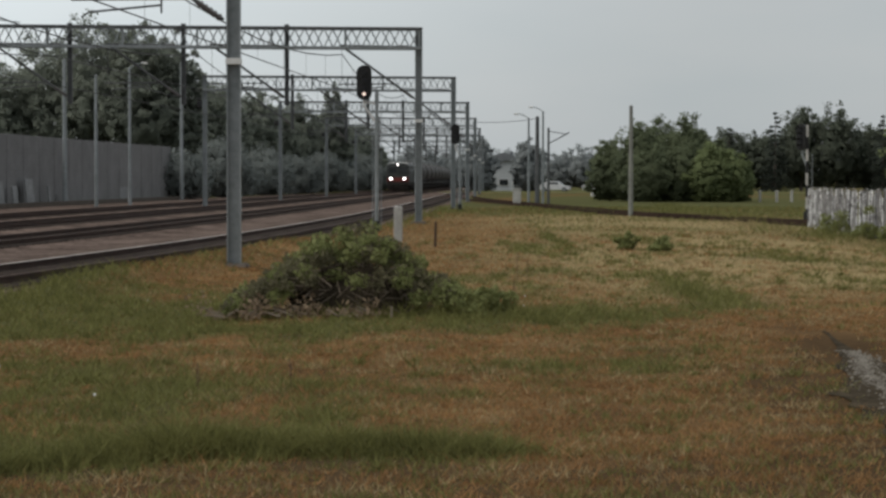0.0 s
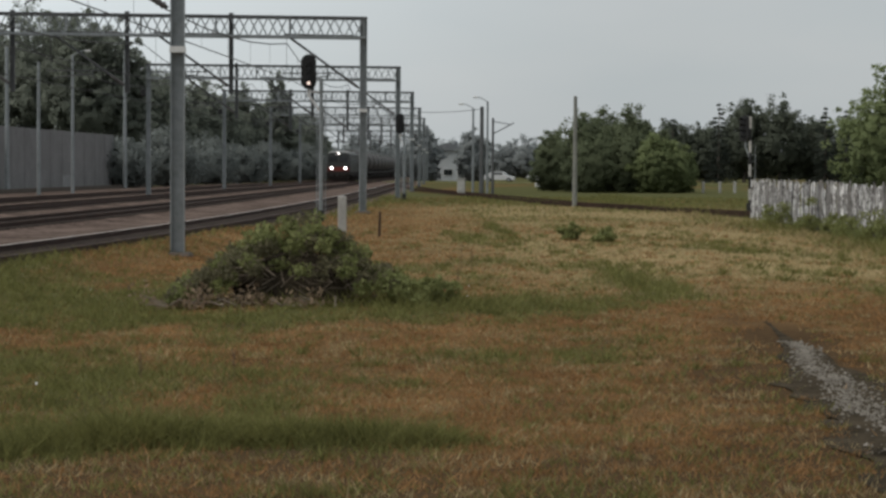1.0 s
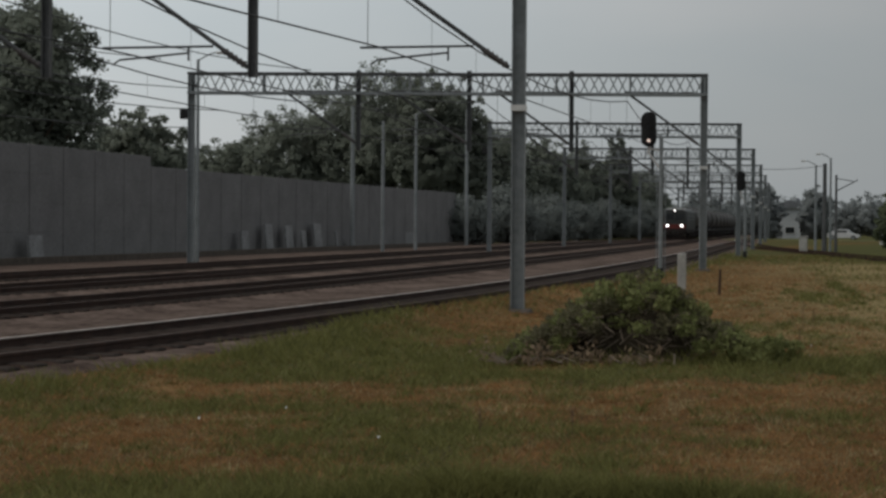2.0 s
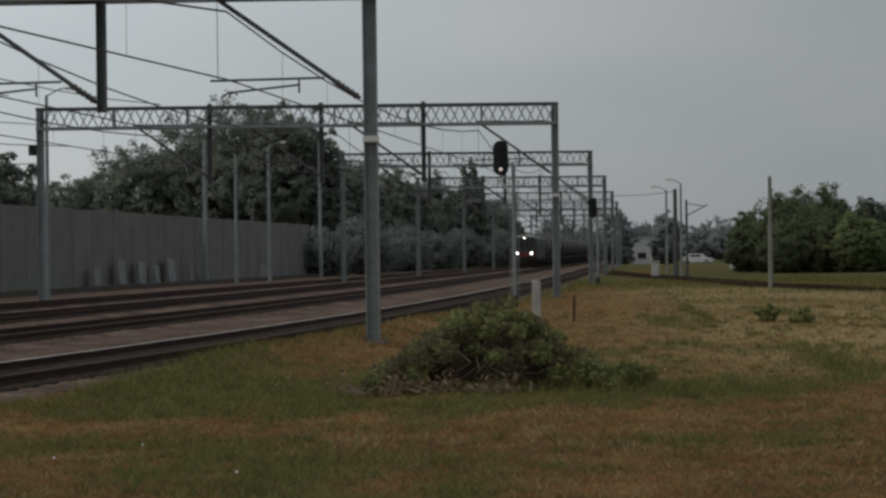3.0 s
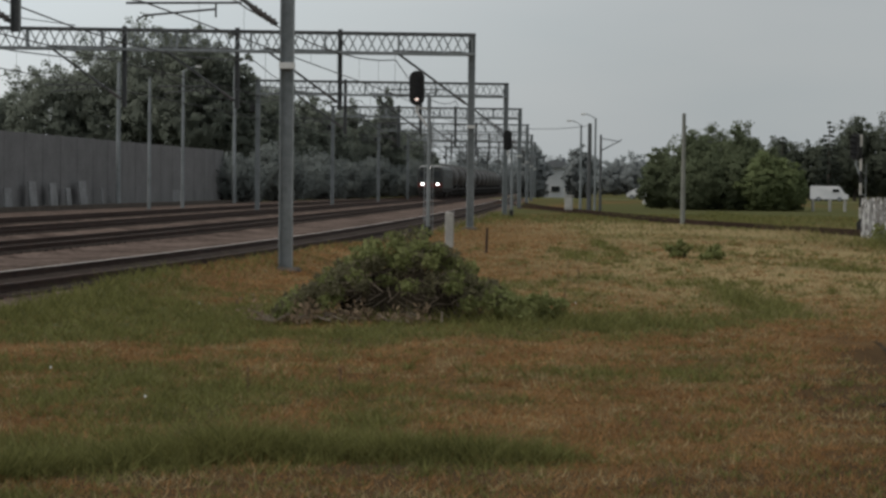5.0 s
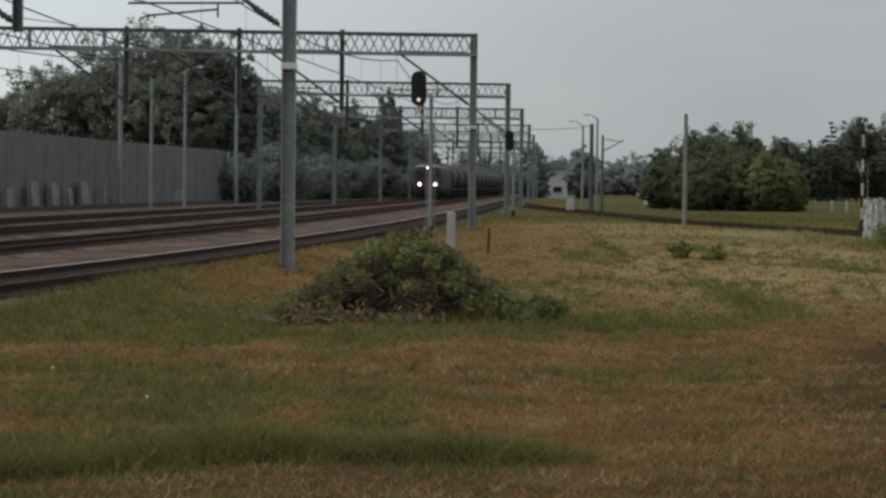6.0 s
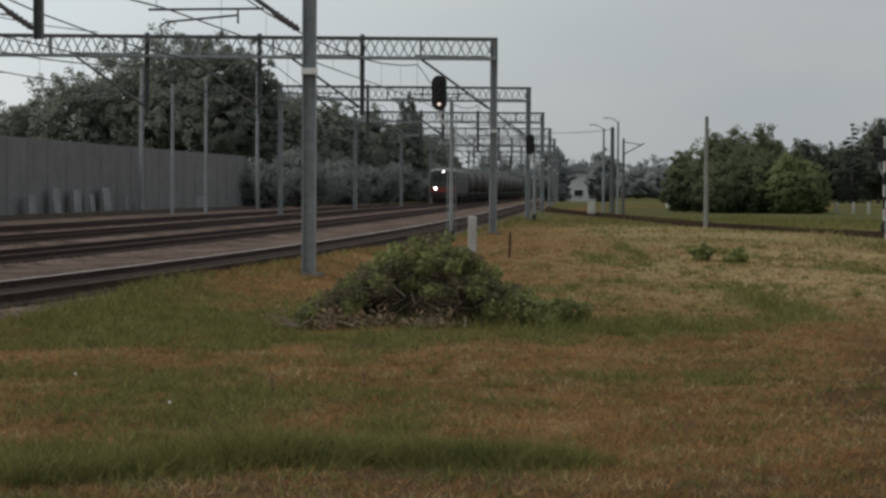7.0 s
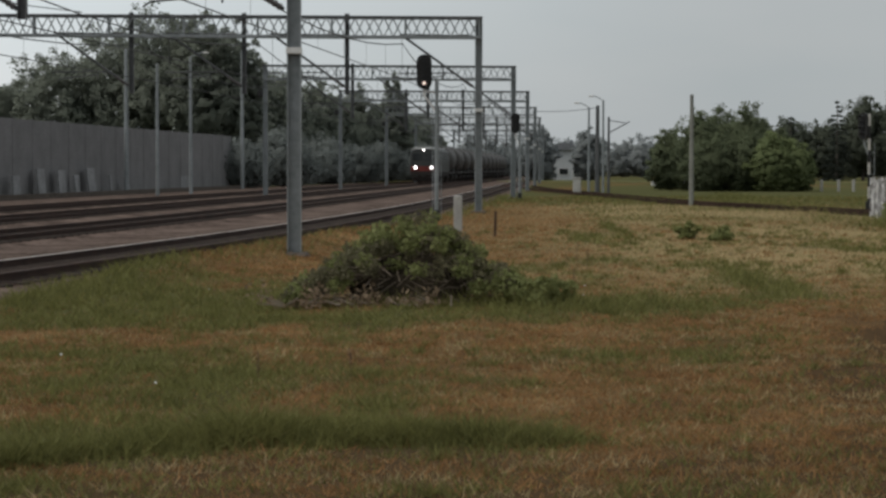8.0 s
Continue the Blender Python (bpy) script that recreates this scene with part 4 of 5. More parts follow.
def build_barrier():
    """A long noise barrier of panels between steel posts."""
    w = thing("noise_barrier", Matrix(), "tall grey noise barrier of panels between steel posts", "noise barrier", kind="structure")
    ys = list(np.arange(20, 184, 4.0))
    cache = {}
    rng = random.Random(4)
    for y, y2 in zip(ys, ys[1:]):
        p, q = beside(y, 26), beside(y2, 26)
        d = q - p
        ang = math.degrees(math.atan2(d.y, d.x))
        high = 5.0 if y < 100 else 4.5
        post = part("post", box(B(), (0, 0, high / 2), (0.2, 0.17, high + 0.06)), M_PANEL, w)
        post.matrix_basis = pose(p.x, p.y, 0, 0, 0, ang)
        rows = 4
        hh = high / rows
        for r in range(rows):
            key = round(high, 1), round(d.length, 1)
            if key not in cache:
                bm = B()
                box(bm, (0, 0, 0), (d.length - 0.2, 0.13, hh), 0.012)
                me = bpy.data.meshes.new("panel")
                bm.to_mesh(me)
                bm.free()
                cache[key] = me
                me.materials.append(M_PANEL)
            pale = r == 0 and 58 < y and rng.random() < 0.1
            me = cache[key]
            if pale:
                if (key, "p") not in cache:
                    cache[key, "p"] = me.copy()
                    cache[key, "p"].materials.clear()
                    cache[key, "p"].materials.append(M_PANELPALE)
                me = cache[key, "p"]
            ob = dress("panel", me, M_PANEL, w, "pale scuffed panel" if pale else "")
            c = (p + q) / 2
            ob.matrix_basis = pose(c.x, c.y, hh * (r + 0.5), 0, 0, ang)


def side_track():
    pts = [(2.0, 195), (3.2, 165), (6.4, 128), (9.0, 99.5), (11.4, 90), (13.3, 81), (15.0, 70), (16.2, 50), (17, 20)]
    t = thing("siding_track", Matrix(), "rusty siding track half sunk in grass", "railway track", kind="structure")
    for side in (-0.75, 0.75):
        bm = B()
        for (x0, y0), (x1, y1) in zip(pts, pts[1:]):
            d = Vector((x1 - x0, y1 - y0, 0))
            n = Vector((-d.y, d.x, 0)).normalized() * side
            c = Vector(((x0 + x1) / 2, (y0 + y1) / 2, 0.09)) + n
            a = math.degrees(math.atan2(d.y, d.x))
            box(bm, c, (d.length + 0.1, 0.07, 0.14), turn=pose(0, 0, 0, 0, 0, a))
            box(bm, c - Vector((0, 0, 0.075)), (d.length + 0.1, 0.14, 0.03), turn=pose(0, 0, 0, 0, 0, a))
        part("rail", bm, M_OILY, t)


# ---- train ----
def bogie(parent, x):
    b = part("bogie", box(box(B(), (x, -1.0, 0.55), (3.4, 0.12, 0.3), 0.03), (x, 1.0, 0.55), (3.4, 0.12, 0.3), 0.03), M_BOGIE, parent)
    for dx in (-1.1, 1.1):
        part("wheelset", rod(rod(rod(B(), (x + dx, -0.8, 0.46), (x + dx, -0.68, 0.46), 0.46, n=20), (x + dx, 0.68, 0.46), (x + dx, 0.8, 0.46), 0.46, n=20), (x + dx, -0.7, 0.46), (x + dx, 0.7, 0.46), 0.08), M_BOGIE, b, "steel wheelset")
    return b


def buffers(parent, x, s):
    for y in (-0.87, 0.87):
        part("buffer", rod(rod(B(), (x, y, 1.05), (x + s * 0.45, y, 1.05), 0.09, n=10), (x + s * 0.45, y, 1.05), (x + s * 0.55, y, 1.05), 0.24, n=14), M_BOGIE, parent)


def locomotive():
    """Front at x = 0, facing +x; the body lies behind."""
    l = thing("locomotive", Matrix(), "dark boxy electric locomotive with lit headlamps and pale roof", "locomotive")
    bm = B()
    prof = [(-1.48, 1.15), (1.48, 1.15), (1.5, 2.3), (1.42, 3.3), (1.1, 3.62), (-1.1, 3.62), (-1.42, 3.3), (-1.5, 2.3)]
    xs = [(0.0, 0.93), (-0.35, 1.0), (-15.7, 1.0), (-16.0, 0.93)]
    rows = [[bm.verts.new((x, y * k, 1.15 + (z - 1.15) * (0.5 + 0.5 * k))) for y, z in prof] for x, k in xs]
    for r, q in zip(rows, rows[1:]):
        for i in range(8):
            bm.faces.new((r[i], r[(i + 1) % 8], q[(i + 1) % 8], q[i]))
    bm.faces.new(rows[0])
    bm.faces.new(list(reversed(rows[-1])))
    bmesh.ops.recalc_face_normals(bm, faces=bm.faces)
    body = part("body", bm, M_LOCO, l)
    part("nose_band", box(B(), (0.0, 0, 1.5), (0.06, 2.7, 0.5), 0.01), M_LOCORED, body, "dark red band under the cab windows")
    part("roof", box(box(B(), (-8, 0, 3.66), (15.2, 2.0, 0.12), 0.03), (-0.32, 0, 3.52), (0.5, 2.5, 0.14), 0.03), M_LOCOROOF, l, "pale grey roof")
    for y in (-0.62, 0.62):
        part("windscreen", box(B(), (0.0, y, 2.72), (0.05, 1.05, 0.7), 0.02), M_GLASS, body)
    for y, z, r in ((-0.85, 1.62, 0.15), (0.85, 1.62, 0.15), (0, 3.42, 0.09)):
        lamp = part("headlamp", rod(B(), (0.0, y, z), (0.09, y, z), r, n=16), M_HEADLAMP, l, "lit white headlamp")
        part("lamp_ring", rod(B(), (0.0, y, z), (0.06, y, z), r + 0.06, n=16), M_BLACK, lamp)
    part("bufferbeam", box(B(), (-0.1, 0, 1.0), (0.25, 2.8, 0.42), 0.02), M_BOGIE, l)
    part("plough", box(B(), (0.1, 0, 0.45), (0.1, 2.4, 0.5), 0.02, pose(0, 0, 0, 0, 18, 0)), M_BOGIE, l)
    buffers(l, 0.0, 1)
    for s in (-1, 1):
        for i in range(6):
            part("side_window", box(B(), (-3.2 - i * 1.9, s * 1.46, 2.5), (0.9, 0.06, 0.5), 0.02), M_GLASS, body)
        part("side_window", box(B(), (-1.1, s * 1.46, 2.55), (0.8, 0.06, 0.7), 0.02), M_GLASS, body, "cab side window")
        part("frame_skirt", box(B(), (-8, s * 1.35, 0.95), (14.5, 0.1, 0.4), 0.02), M_BOGIE, l)
    bogie(l, -3.6)
    bogie(l, -12.4)
    bm = B()
    rod(bm, (-13.5, 0, 3.7), (-12.2, 0, 4.3), 0.03)
    rod(bm, (-12.2, 0, 4.3), (-13.4, 0, 5.0), 0.03)
    rod(bm, (-13.4, -0.8, 5.0), (-13.4, 0.8, 5.0), 0.035)
    part("pantograph", bm, M_DARKSTEEL, l)
    return l


def tank_wagon():
    t = thing("tank_wagon", Matrix(), "sooty dark tank wagon with a grey barrel top", "tank wagon", "tank wagons of the train")
    bm = B()
    n = 20
    xs = [(-0.5, 0.55), (-0.62, 0.85), (-0.85, 1.0), (-11.4, 1.0), (-11.63, 0.85), (-11.75, 0.55)]
    rows = [[bm.verts.new((x, 1.42 * k * math.cos(2 * math.pi * i / n), 2.55 + 1.42 * k * math.sin(2 * math.pi * i / n))) for i in range(n)] for x, k in xs]
    for r, q in zip(rows, rows[1:]):
        for i in range(n):
            bm.faces.new((r[i], r[(i + 1) % n], q[(i + 1) % n], q[i]))
    bm.faces.new(rows[0])
    bm.faces.new(list(reversed(rows[-1])))
    bmesh.ops.recalc_face_normals(bm, faces=bm.faces)
    part("barrel", bm, M_TANK, t, smooth=True)
    part("dome", rod(B(), (-6.1, 0, 3.9), (-6.1, 0, 4.12), 0.45, n=14), M_TANKTOP, t)
    part("walkway", box(B(), (-6.1, 0, 4.02), (9.5, 0.7, 0.05)), M_TANKTOP, t, "pale grated walkway")
    part("underframe", box(B(), (-6.1, 0, 1.05), (12.2, 2.4, 0.28), 0.02), M_BOGIE, t)
    for x in (-1.4, -10.8):
        part("saddle", box(B(), (x, 0, 1.35), (0.4, 2.2, 0.5), 0.02), M_BOGIE, t)
    part("ladder", box(box(B(), (-5.4, 1.45, 2.5), (0.04, 0.04, 2.8)), (-5.8, 1.45, 2.5), (0.04, 0.04, 2.8)), M_TANKTOP, t)
    bogie(t, -2.3)
    bogie(t, -9.9)
    buffers(t, 0.0, 1)
    buffers(t, -12.2, -1)
    return t


TRAIN_OFF = OFFS[2]


def on_track(y):
    """Pose of a vehicle whose front stands abreast of y on the third track, facing the near end."""
    a, b = beside(y, TRAIN_OFF), beside(y + 8, TRAIN_OFF)
    d = a - b
    return pose(a.x, a.y, RAIL_Z, 0, 0, math.degrees(math.atan2(d.y, d.x)))


def train_y(t):
    return 265.0 - 6.25 * t


# ---- road vehicles ----
def car(label, van=False):
    c = thing("van" if van else "car", Matrix(), label, "van" if van else "car")
    bm = B()
    if van:
        prof = [(-2.5, 0.35), (2.5, 0.35), (2.55, 0.95), (2.0, 1.15), (1.45, 1.95), (1.2, 2.1), (-2.4, 2.15), (-2.55, 1.9)]
        w = 0.95
    else:
        prof = [(-2.1, 0.3), (2.1, 0.3), (2.15, 0.7), (1.2, 0.88), (0.5, 1.4), (-1.0, 1.45), (-1.9, 0.95), (-2.15, 0.85)]
        w = 0.86
    l = [bm.verts.new((x, -w + 0.16 * max(0, z - 0.9), z)) for x, z in prof]
    r = [bm.verts.new((x, w - 0.16 * max(0, z - 0.9), z)) for x, z in prof]
    bm.faces.new(l)
    bm.faces.new(list(reversed(r)))
    for i in range(8):
        bm.faces.new((l[i], r[i], r[(i + 1) % 8], l[(i + 1) % 8]))
    bmesh.ops.recalc_face_normals(bm, faces=bm.faces)
    body = part("body", bm, M_CARWHITE, c)
    bmesh_glass = B()
    z = 1.5 if van else 1.15
    x = 1.72 if van else 0.86
    box(bmesh_glass, (x, 0, z), (0.05, 1.4, 0.55 if van else 0.42), 0.01, pose(0, 0, 0, 0, -35 if van else -52, 0))
    part("windscreen", bmesh_glass, M_GLASS, body)
    for s in (-1, 1):
        part("side_window", box(B(), ((0.9 if van else -0.2), s * (w - 0.05), z), (0.9 if van else 1.5, 0.06, 0.4 if van else 0.3), 0.01), M_GLASS, body)
        part("headlight", box(B(), (2.5 if van else 2.1, s * 0.65, 0.8 if van else 0.65), (0.1, 0.3, 0.16), 0.02), M_WHITE, body)
        for wx in (-1.4, 1.4):
            wheel = part("wheel", rod(B(), (wx, s * (w - 0.18), 0.32), (wx, s * (w + 0.01), 0.32), 0.32, n=16), M_TYRE, c)
            part("rim", rod(B(), (wx, s * w, 0.32), (wx, s * (w + 0.02), 0.32), 0.19, n=12), M_STEEL, wheel)
    return c


def far_house(x, y, w, h, label):
    b = thing("house", pose(x, y, 0), label, "house")
    part("wall", box(B(), (0, 0, h / 2), (w, 7, h)), M_PLASTER, b)
    bm = B()
    v = [bm.verts.new(p) for p in ((-w / 2 - 0.3, -3.9, h), (w / 2 + 0.3, -3.9, h), (0, -3.9, h + 1.3), (-w / 2 - 0.3, 3.9, h), (w / 2 + 0.3, 3.9, h), (0, 3.9, h + 1.3))]
    for f in ((0, 1, 2), (5, 4, 3), (0, 3, 4, 1), (1, 4, 5, 2), (2, 5, 3, 0)):
        bm.faces.new([v[i] for i in f])
    roof = part("roof", bm, M_ROOF, b)
    part("chimney", box(B(), (w * 0.2, 0, h + 1.1), (0.5, 0.5, 0.9)), M_ROOF, roof)
    for i in range(3):
        win = part("window", box(B(), (-w / 3 + i * w / 3, -3.5, 1.3), (w / 4.2, 0.12, 1.1)), M_WHITE, b)
        part("pane", box(B(), (-w / 3 + i * w / 3, -3.57, 1.3), (w / 4.2 - 0.2, 0.06, 0.9)), M_GLASS, win)
    return b


# ---- the place ----
build_ground()
build_ballast()
tracks = [build_track(o, i, STATIONS) for i, o in enumerate(OFFS)]
for y in GANTRIES:
    if y == 82.0:
        build_gantry(y, width=20.1, drops=(5.15, 9.15, 13.5), right=-2.6)
    elif y < 82:
        build_gantry(y, drops=(5.3, 9.5, 13.8), arms=4.8, drop=0.13)
    else:
        build_gantry(y, width=14.3, drops=(4.95, 9.3))
build_wires()
build_barrier()
side_track()
kerb = ribbon("kerb", [(24.3, -0.05), (24.3, 0.26), (24.6, 0.26), (24.6, -0.05)], M_FOOT, [y for y in STATIONS if 0 <= y <= 200])
tagged(kerb, "low concrete kerb at the foot of the noise barrier", "kerb", kind="structure")
for y, w, h, tilt in ((83.0, 1.35, 1.15, 5), (114.5, 1.2, 1.3, 4), (119.5, 1.3, 1.7, 5), (124.0, 1.4, 1.6, 5), (127.5, 0.9, 1.3, 6), (131.0, 1.6, 1.75, 6), (136.0, 0.4, 1.3, 4), (140.5, 0.9, 0.9, 9)):
    p = beside(y, 25.2)
    slab = thing("concrete_slab", pose(p.x, p.y, -0.03, 0, 0, 85), "pale concrete slab leaning against the noise barrier", "slab", "leaning slabs")
    part("slab_body", box(B(), (0, 0.1, h / 2), (w, 0.14, h), 0.03, pose(0, 0, 0, -tilt, 0, 0)), M_PANELPALE, slab)
build_fence()
build_path()

signal(-2.12, 67.0, 4.8, -0.4, True, mast_top=4.6)
signal(0.95, 116.0, 4.25, -0.25, False, mast_top=4.1)
signal(15.2, 87.0, 3.5, -0.25, False, striped=True, mast_top=4.0, bracket=M_STEEL, turn=-48)
lone_pole(8.75, 97.0, 5.1, 0.105, M_POLE, "weathered grey utility pole standing in the grass")
lone_pole(-21.6, 130.0, 8.2, 0.11, M_STEEL, "tall grey post beside the tracks")
lone_pole(-21.0, 140.0, 9.2, 0.11, M_STEEL, "tall grey lamp post beside the tracks", 0.9, "lamp_post")
lone_pole(-25.0, 138.0, 9.6, 0.15, M_STEEL, "tall pale steel lighting mast in front of the barrier")
lone_pole(-21.9, 175.0, 11.5, 0.15, M_STEEL, "tall pale steel lighting mast in front of the barrier")
lone_pole(-22.5, 87.0, 8.7, 0.08, M_STEEL, "tall grey lamp post beside the tracks", 0.9, "lamp_post")
lone_pole(6.3, 153.0, 6.2, 0.09, M_STEEL, "grey lamp post with a short arm beside the siding", -0.8, "lamp_post")
lone_pole(7.35, 153.0, 6.7, 0.09, M_STEEL, "grey lamp post with a short arm beside the siding", -0.8, "lamp_post")
lone_pole(6.8, 150.0, 6.2, 0.17, M_DARKSTEEL, "dark catenary mast beside the siding")

marker = thing("marker_post", pose(-1.24, 58.0, height(-1.24, 58)), "short square whitewashed concrete marker post in the grass", "marker post")
part("shaft", box(B(), (0, 0, 0.48), (0.24, 0.22, 1.08), 0.025), M_WHITECONC, marker)
stake = thing("stake", pose(-0.2, 55.0, height(-0.2, 55)), "thin rusty iron stake in the grass", "stake")
part("shaft", rod(B(), (0, 0, -0.1), (0.02, 0, 0.68), 0.035, 0.03, n=6), M_RUST, stake)
cab = thing("relay_cabinet", pose(5.2, 146.0, 0), "small pale grey trackside relay cabinet", "cabinet")
part("case", box(B(), (0, 0, 0.55), (0.55, 0.5, 1.0), 0.02), M_WHITECONC, cab)
part("lid", box(B(), (0, 0, 1.07), (0.63, 0.6, 0.06), 0.01), M_CONCRETE, cab)
part("door", box(B(), (0, -0.26, 0.55), (0.45, 0.03, 0.8), 0.01), M_CONCRETE, cab)
for x, y in ((24.5, 161), (25.8, 161), (26.95, 161)):
    pst = thing("fence_post", pose(x, y, 0), "short white concrete post at the road's edge", "post", "white road-side posts")
    part("shaft", box(B(), (0, 0, 0.42), (0.2, 0.2, 0.95), 0.02), M_WHITECONC, pst)

for i in range(4):
    block = thing("concrete_block", pose(15.6 + 0.99 * i, 213.0 + 0.3 * i, 0), "low white concrete block in a row beside the far road", "concrete block", "white road-side blocks")
    part("block_body", box(B(), (0, 0, 0.24), (0.92, 0.4, 0.52), 0.05), M_WHITE, block)

brush_heap(-1.16, 26.6, 2.75, 1.0, 2)
for i, (x, y, r, h) in enumerate(((0.55, 26.0, 0.42, 0.24), (-2.5, 25.9, 0.25, 0.25))):
    weed_clump(x, y, r, h, 30 + i)
for i, (x, y, h) in enumerate(((1.26, 35.0, 0.5), (1.4, 34.6, 0.4), (-1.93, 16.4, 0.24), (-1.23, 16.9, 0.23), (0.95, 27.2, 0.42))):
    dock_stalk(x, y, h, 300 + i)
weed_clump(4.5, 50.5, 0.36, 0.42, 5)
weed_clump(5.15, 49.5, 0.36, 0.25, 6)
weed_clump(11.6, 47.0, 0.7, 0.9, 7)
for i, y in enumerate((45.2, 49.4, 51.8, 55.0, 59.5, 65.0)):
    weed_clump(11.35 + 0.0468 * (y - 44), y, 0.55 + 0.1 * (i % 3), 0.75 - 0.12 * (i % 2), 30 + i)

# trees behind the barrier and along the line
L = ("large dark leafy tree behind the noise barrier", "dark leafy tree in a row beyond the tracks", "dense green bush beside the road", "dark woodland tree beyond the road", "hazy grey-green tree in the far distance")
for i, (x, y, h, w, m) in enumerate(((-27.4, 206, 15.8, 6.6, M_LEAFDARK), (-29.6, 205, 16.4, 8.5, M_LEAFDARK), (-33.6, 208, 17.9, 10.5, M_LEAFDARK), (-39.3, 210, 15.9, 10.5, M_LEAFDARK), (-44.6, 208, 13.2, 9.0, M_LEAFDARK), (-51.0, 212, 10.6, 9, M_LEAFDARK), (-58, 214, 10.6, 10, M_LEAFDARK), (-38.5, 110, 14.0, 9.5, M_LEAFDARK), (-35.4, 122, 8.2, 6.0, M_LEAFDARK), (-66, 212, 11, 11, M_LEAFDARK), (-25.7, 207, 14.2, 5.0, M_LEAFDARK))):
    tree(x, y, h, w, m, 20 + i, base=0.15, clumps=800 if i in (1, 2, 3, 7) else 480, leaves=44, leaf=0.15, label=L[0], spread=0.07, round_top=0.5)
for i in range(14):
    u = i / 13
    y = 235 + 120 * u
    x = -27 + 14.5 * u
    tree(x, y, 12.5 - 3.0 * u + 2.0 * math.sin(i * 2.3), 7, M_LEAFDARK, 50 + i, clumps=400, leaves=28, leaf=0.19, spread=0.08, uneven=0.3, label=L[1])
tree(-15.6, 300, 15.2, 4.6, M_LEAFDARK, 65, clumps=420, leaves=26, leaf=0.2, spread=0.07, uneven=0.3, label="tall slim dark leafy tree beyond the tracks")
# shrubs beyond the barrier, haze painted in as grey leaves
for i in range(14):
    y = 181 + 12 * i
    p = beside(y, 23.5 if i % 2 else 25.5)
    tree(p.x, y, 4.4 + 1.1 * math.sin(i * 1.9), 6.5, M_LEAFGREY, 80 + i, base=0.0, clumps=280, leaves=26, leaf=0.14, spread=0.11, label="shrub along the railway, greyed with painted haze", name="bush")
for i, (x, y, h, w, m) in enumerate(((15.4, 164, 6.3, 4.4, M_LEAF), (17.4, 167, 6.9, 4.4, M_LEAF), (19.4, 165, 6.7, 4.4, M_LEAF), (13.4, 168, 5.0, 3.4, M_LEAF), (16.2, 160, 4.6, 4.4, M_LEAF), (18.6, 160, 4.8, 4.2, M_LEAF), (20.3, 158, 4.5, 3.4, M_LEAFBRIGHT), (21.9, 158.6, 4.0, 3.4, M_LEAFBRIGHT), (22.8, 161, 3.2, 2.2, M_LEAFBRIGHT), (21.6, 165, 5.0, 3.6, M_LEAF))):
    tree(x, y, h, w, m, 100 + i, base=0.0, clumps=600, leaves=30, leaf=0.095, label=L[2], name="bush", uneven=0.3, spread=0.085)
for i, (x, y, h, w) in enumerate(((37, 312, 9.4, 7), (43, 316, 9.4, 8), (48.5, 316, 9.2, 7), (54, 314, 12.6, 8), (59, 312, 12.8, 8), (65, 316, 10.2, 8), (71, 314, 10.0, 8), (78, 316, 10.4, 8), (86, 314, 11, 9))):
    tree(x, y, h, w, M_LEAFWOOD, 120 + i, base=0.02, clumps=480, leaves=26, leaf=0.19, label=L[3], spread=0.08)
for i, (x, y, h) in enumerate(((48.3, 303, 12.0), (64.2, 304, 11.6), (67.2, 304, 11.2), (42.0, 306, 9.8), (72.5, 306, 11.0))):
    conifer(x, y, h, 4.4, 140 + i)
for i, (x, y) in enumerate(((14.6, 71), (14.3, 65.5), (13.9, 60), (13.6, 54.5), (13.4, 49.5))):
    tree(x + 2.6, y + 1, 0.95 + 0.12 * (i % 3), 2.6, M_LEAFDARK, 210 + i, base=0.0, clumps=160, leaves=30, leaf=0.07, spread=0.06, label="low dark bramble bush behind the board fence", name="bush")
tree(27.5, 112, 7.2, 7, M_LEAFBRIGHT, 160, base=0.0, clumps=900, leaves=26, leaf=0.1, spread=0.045, label="bright green leafy tree behind the board fence")
# most of this far row has haze put into its leaf colour
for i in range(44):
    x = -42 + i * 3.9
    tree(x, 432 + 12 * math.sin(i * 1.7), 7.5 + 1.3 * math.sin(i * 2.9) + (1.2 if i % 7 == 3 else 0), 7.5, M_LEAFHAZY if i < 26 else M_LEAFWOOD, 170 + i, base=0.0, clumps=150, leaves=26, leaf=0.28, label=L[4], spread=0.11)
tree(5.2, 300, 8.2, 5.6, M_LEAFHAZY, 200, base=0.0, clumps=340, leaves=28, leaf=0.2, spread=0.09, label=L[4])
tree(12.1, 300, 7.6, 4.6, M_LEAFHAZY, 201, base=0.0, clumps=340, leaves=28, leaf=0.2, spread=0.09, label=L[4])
far_house(9.4, 325, 6.5, 4.6, "two-storey pale plastered house with dark windows beyond the tracks")

mast = lone_pole(7.6, 150.0, 5.4, 0.1, M_DARKSTEEL, "dark mast with a slanting bracket beside the siding")
arm = B()
rod(arm, (0, 0, 4.3), (1.5, 0, 5.1), 0.04)
rod(arm, (0, 0, 5.2), (1.2, 0, 5.0), 0.03)
part("bracket", arm, M_DARKSTEEL, mast)
span = cable(B(), [Vector((2.6 + 0.7 * i, 160 - i * 1.6, 6.1 - 0.012 * i * (6 - i))) for i in range(7)], 0.02)
tagged(link("span_wire", span, M_WIRE), "thin dark wire slung to the siding mast", "cable")

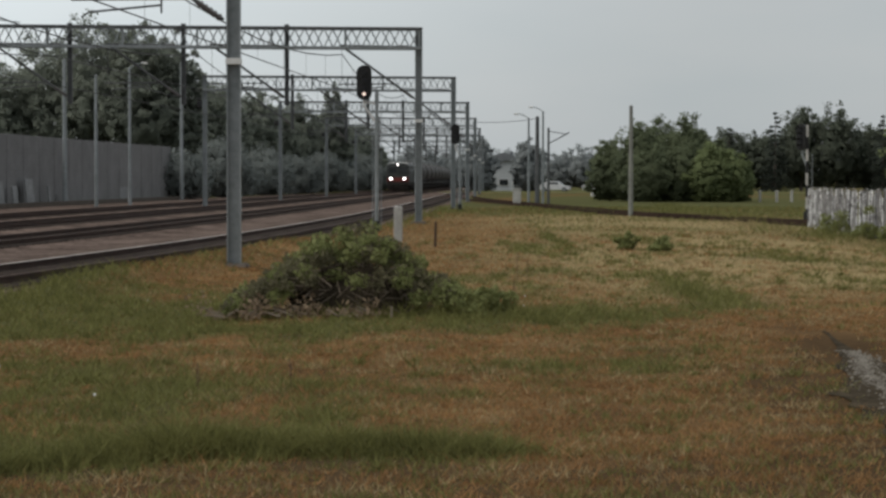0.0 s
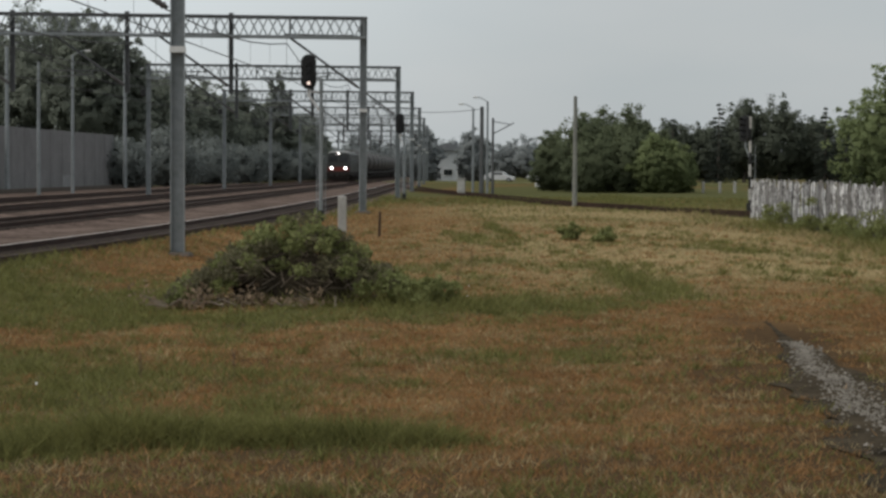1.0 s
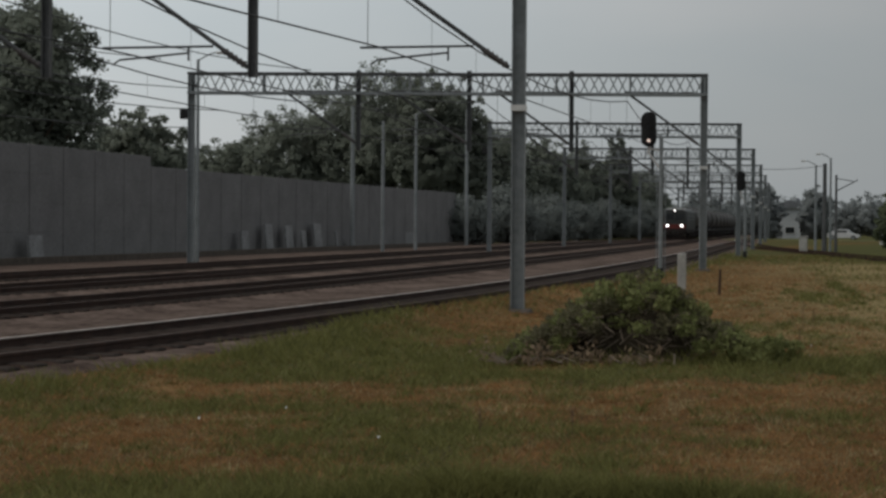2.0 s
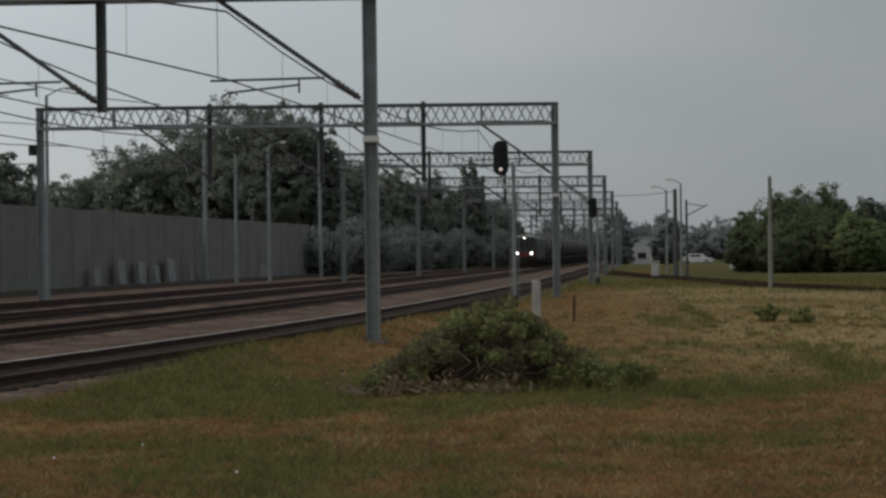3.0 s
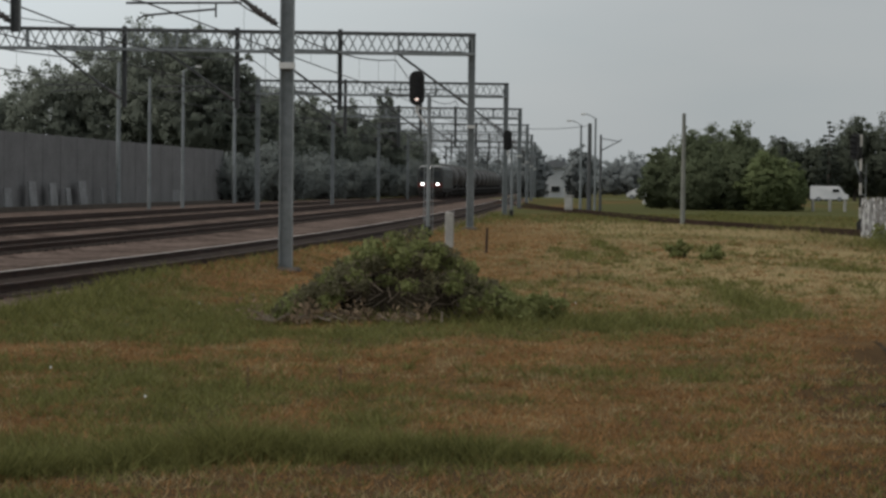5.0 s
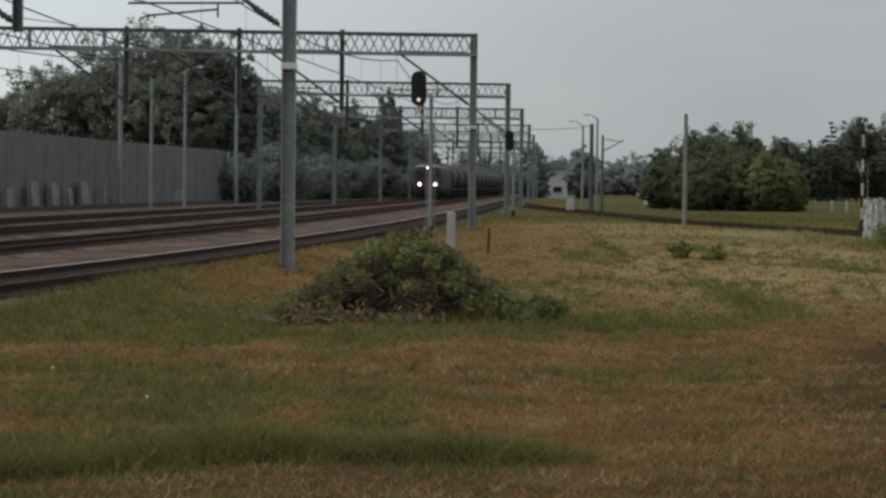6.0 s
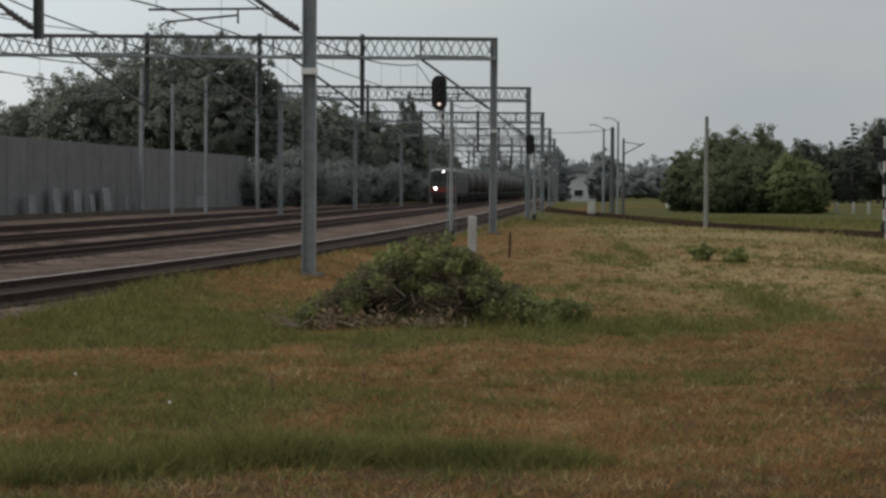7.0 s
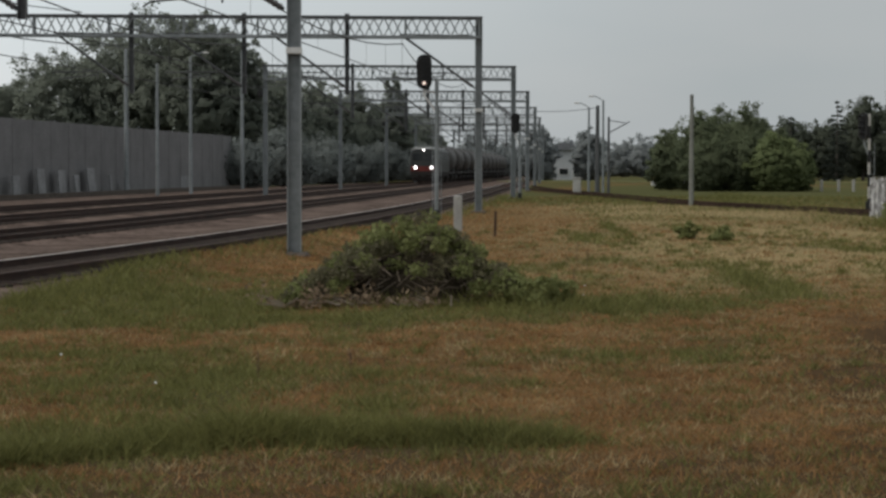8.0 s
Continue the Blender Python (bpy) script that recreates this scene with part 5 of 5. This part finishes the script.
bank = B()
for a, b in (((-6, 283), (130, 254)),):
    d = Vector((b[0] - a[0], b[1] - a[1], 0)).normalized()
    n = Vector((-d.y, d.x, 0))
    rows = []
    for i in range(70):
        c = Vector((a[0], a[1], 0)).lerp(Vector((b[0], b[1], 0)), i / 69)
        rows.append([bank.verts.new(c + n * o + Vector((0, 0, z * (0.8 + 0.5 * noise.noise((i * 0.5, o, 0)))))) for o, z in ((-4, -0.05), (-2, 0.08), (0, 0.2), (1.2, 0.16), (3, -0.05))])
    for r, q in zip(rows, rows[1:]):
        for i in range(4):
            bank.faces.new((r[i], q[i], q[i + 1], r[i + 1]))
tagged(link("grass_bank", bank, M_GRASSGREEN, smooth=True), "low grassy bank along the far road", "bank", kind="structure")
road = B()
for a, b in (((-4, 293), (70, 277)),):
    q = [road.verts.new((x, y, 0.03)) for x, y in ((a[0], a[1]), (b[0] + 60, b[1] - 17), (b[0] + 60, b[1] - 11), (a[0], a[1] + 6))]
    road.faces.new(q)
tagged(link("road", road, M_ASPHALT), "grey asphalt road crossing beyond the field", "road", kind="structure")

def far_road(x):
    return 293.5 - 0.216 * (x + 4)


CARS = (
    (car("small white car driving along the far road"), ((0, 15.6), (2.8, 16.0), (4.4, 18.7), (4.7, 19.7), (6.2, 21.7), (8, 23.7))),
    (car("white car driving off along the far road"), ((0, 21.5), (1.5, 21.7), (3.2, 23.4), (5.0, 27.2), (8, 31.1))),
    (car("white van driving along the far road", True), ((0, 24.4), (4.4, 41.6), (4.7, 42.8), (5.2, 47.4), (5.8, 54.5), (8, 82.0))),
)
LOCO = locomotive()
WAGONS = [tank_wagon()]
for i in range(11):
    WAGONS.append(copy_thing(WAGONS[0], Matrix()))

build_grass()
build_flowers()
build_sleepers(tracks[0], 0.0, 12.0, 190.0, 0.65)
build_sleepers(tracks[2], OFFS[2], 30.0, 190.0, 0.65)
build_sleepers(tracks[3], OFFS[3], 40.0, 200.0, 0.65)
build_sleepers(tracks[1], OFFS[1], 25.0, 190.0, 0.65)


def motions():
    times = [i * 0.5 for i in range(17)]
    walk(LOCO, [(t, on_track(train_y(t))) for t in times])
    for i, w in enumerate(WAGONS):
        walk(w, [(t, on_track(train_y(t) + 17.3 + 13.4 * i)) for t in times])
    for c, rows in CARS:
        a = math.degrees(math.atan(-0.216))
        walk(c, [(t, pose(x, far_road(x), 0.03, 0, 0, a)) for t, x in rows])


motions()
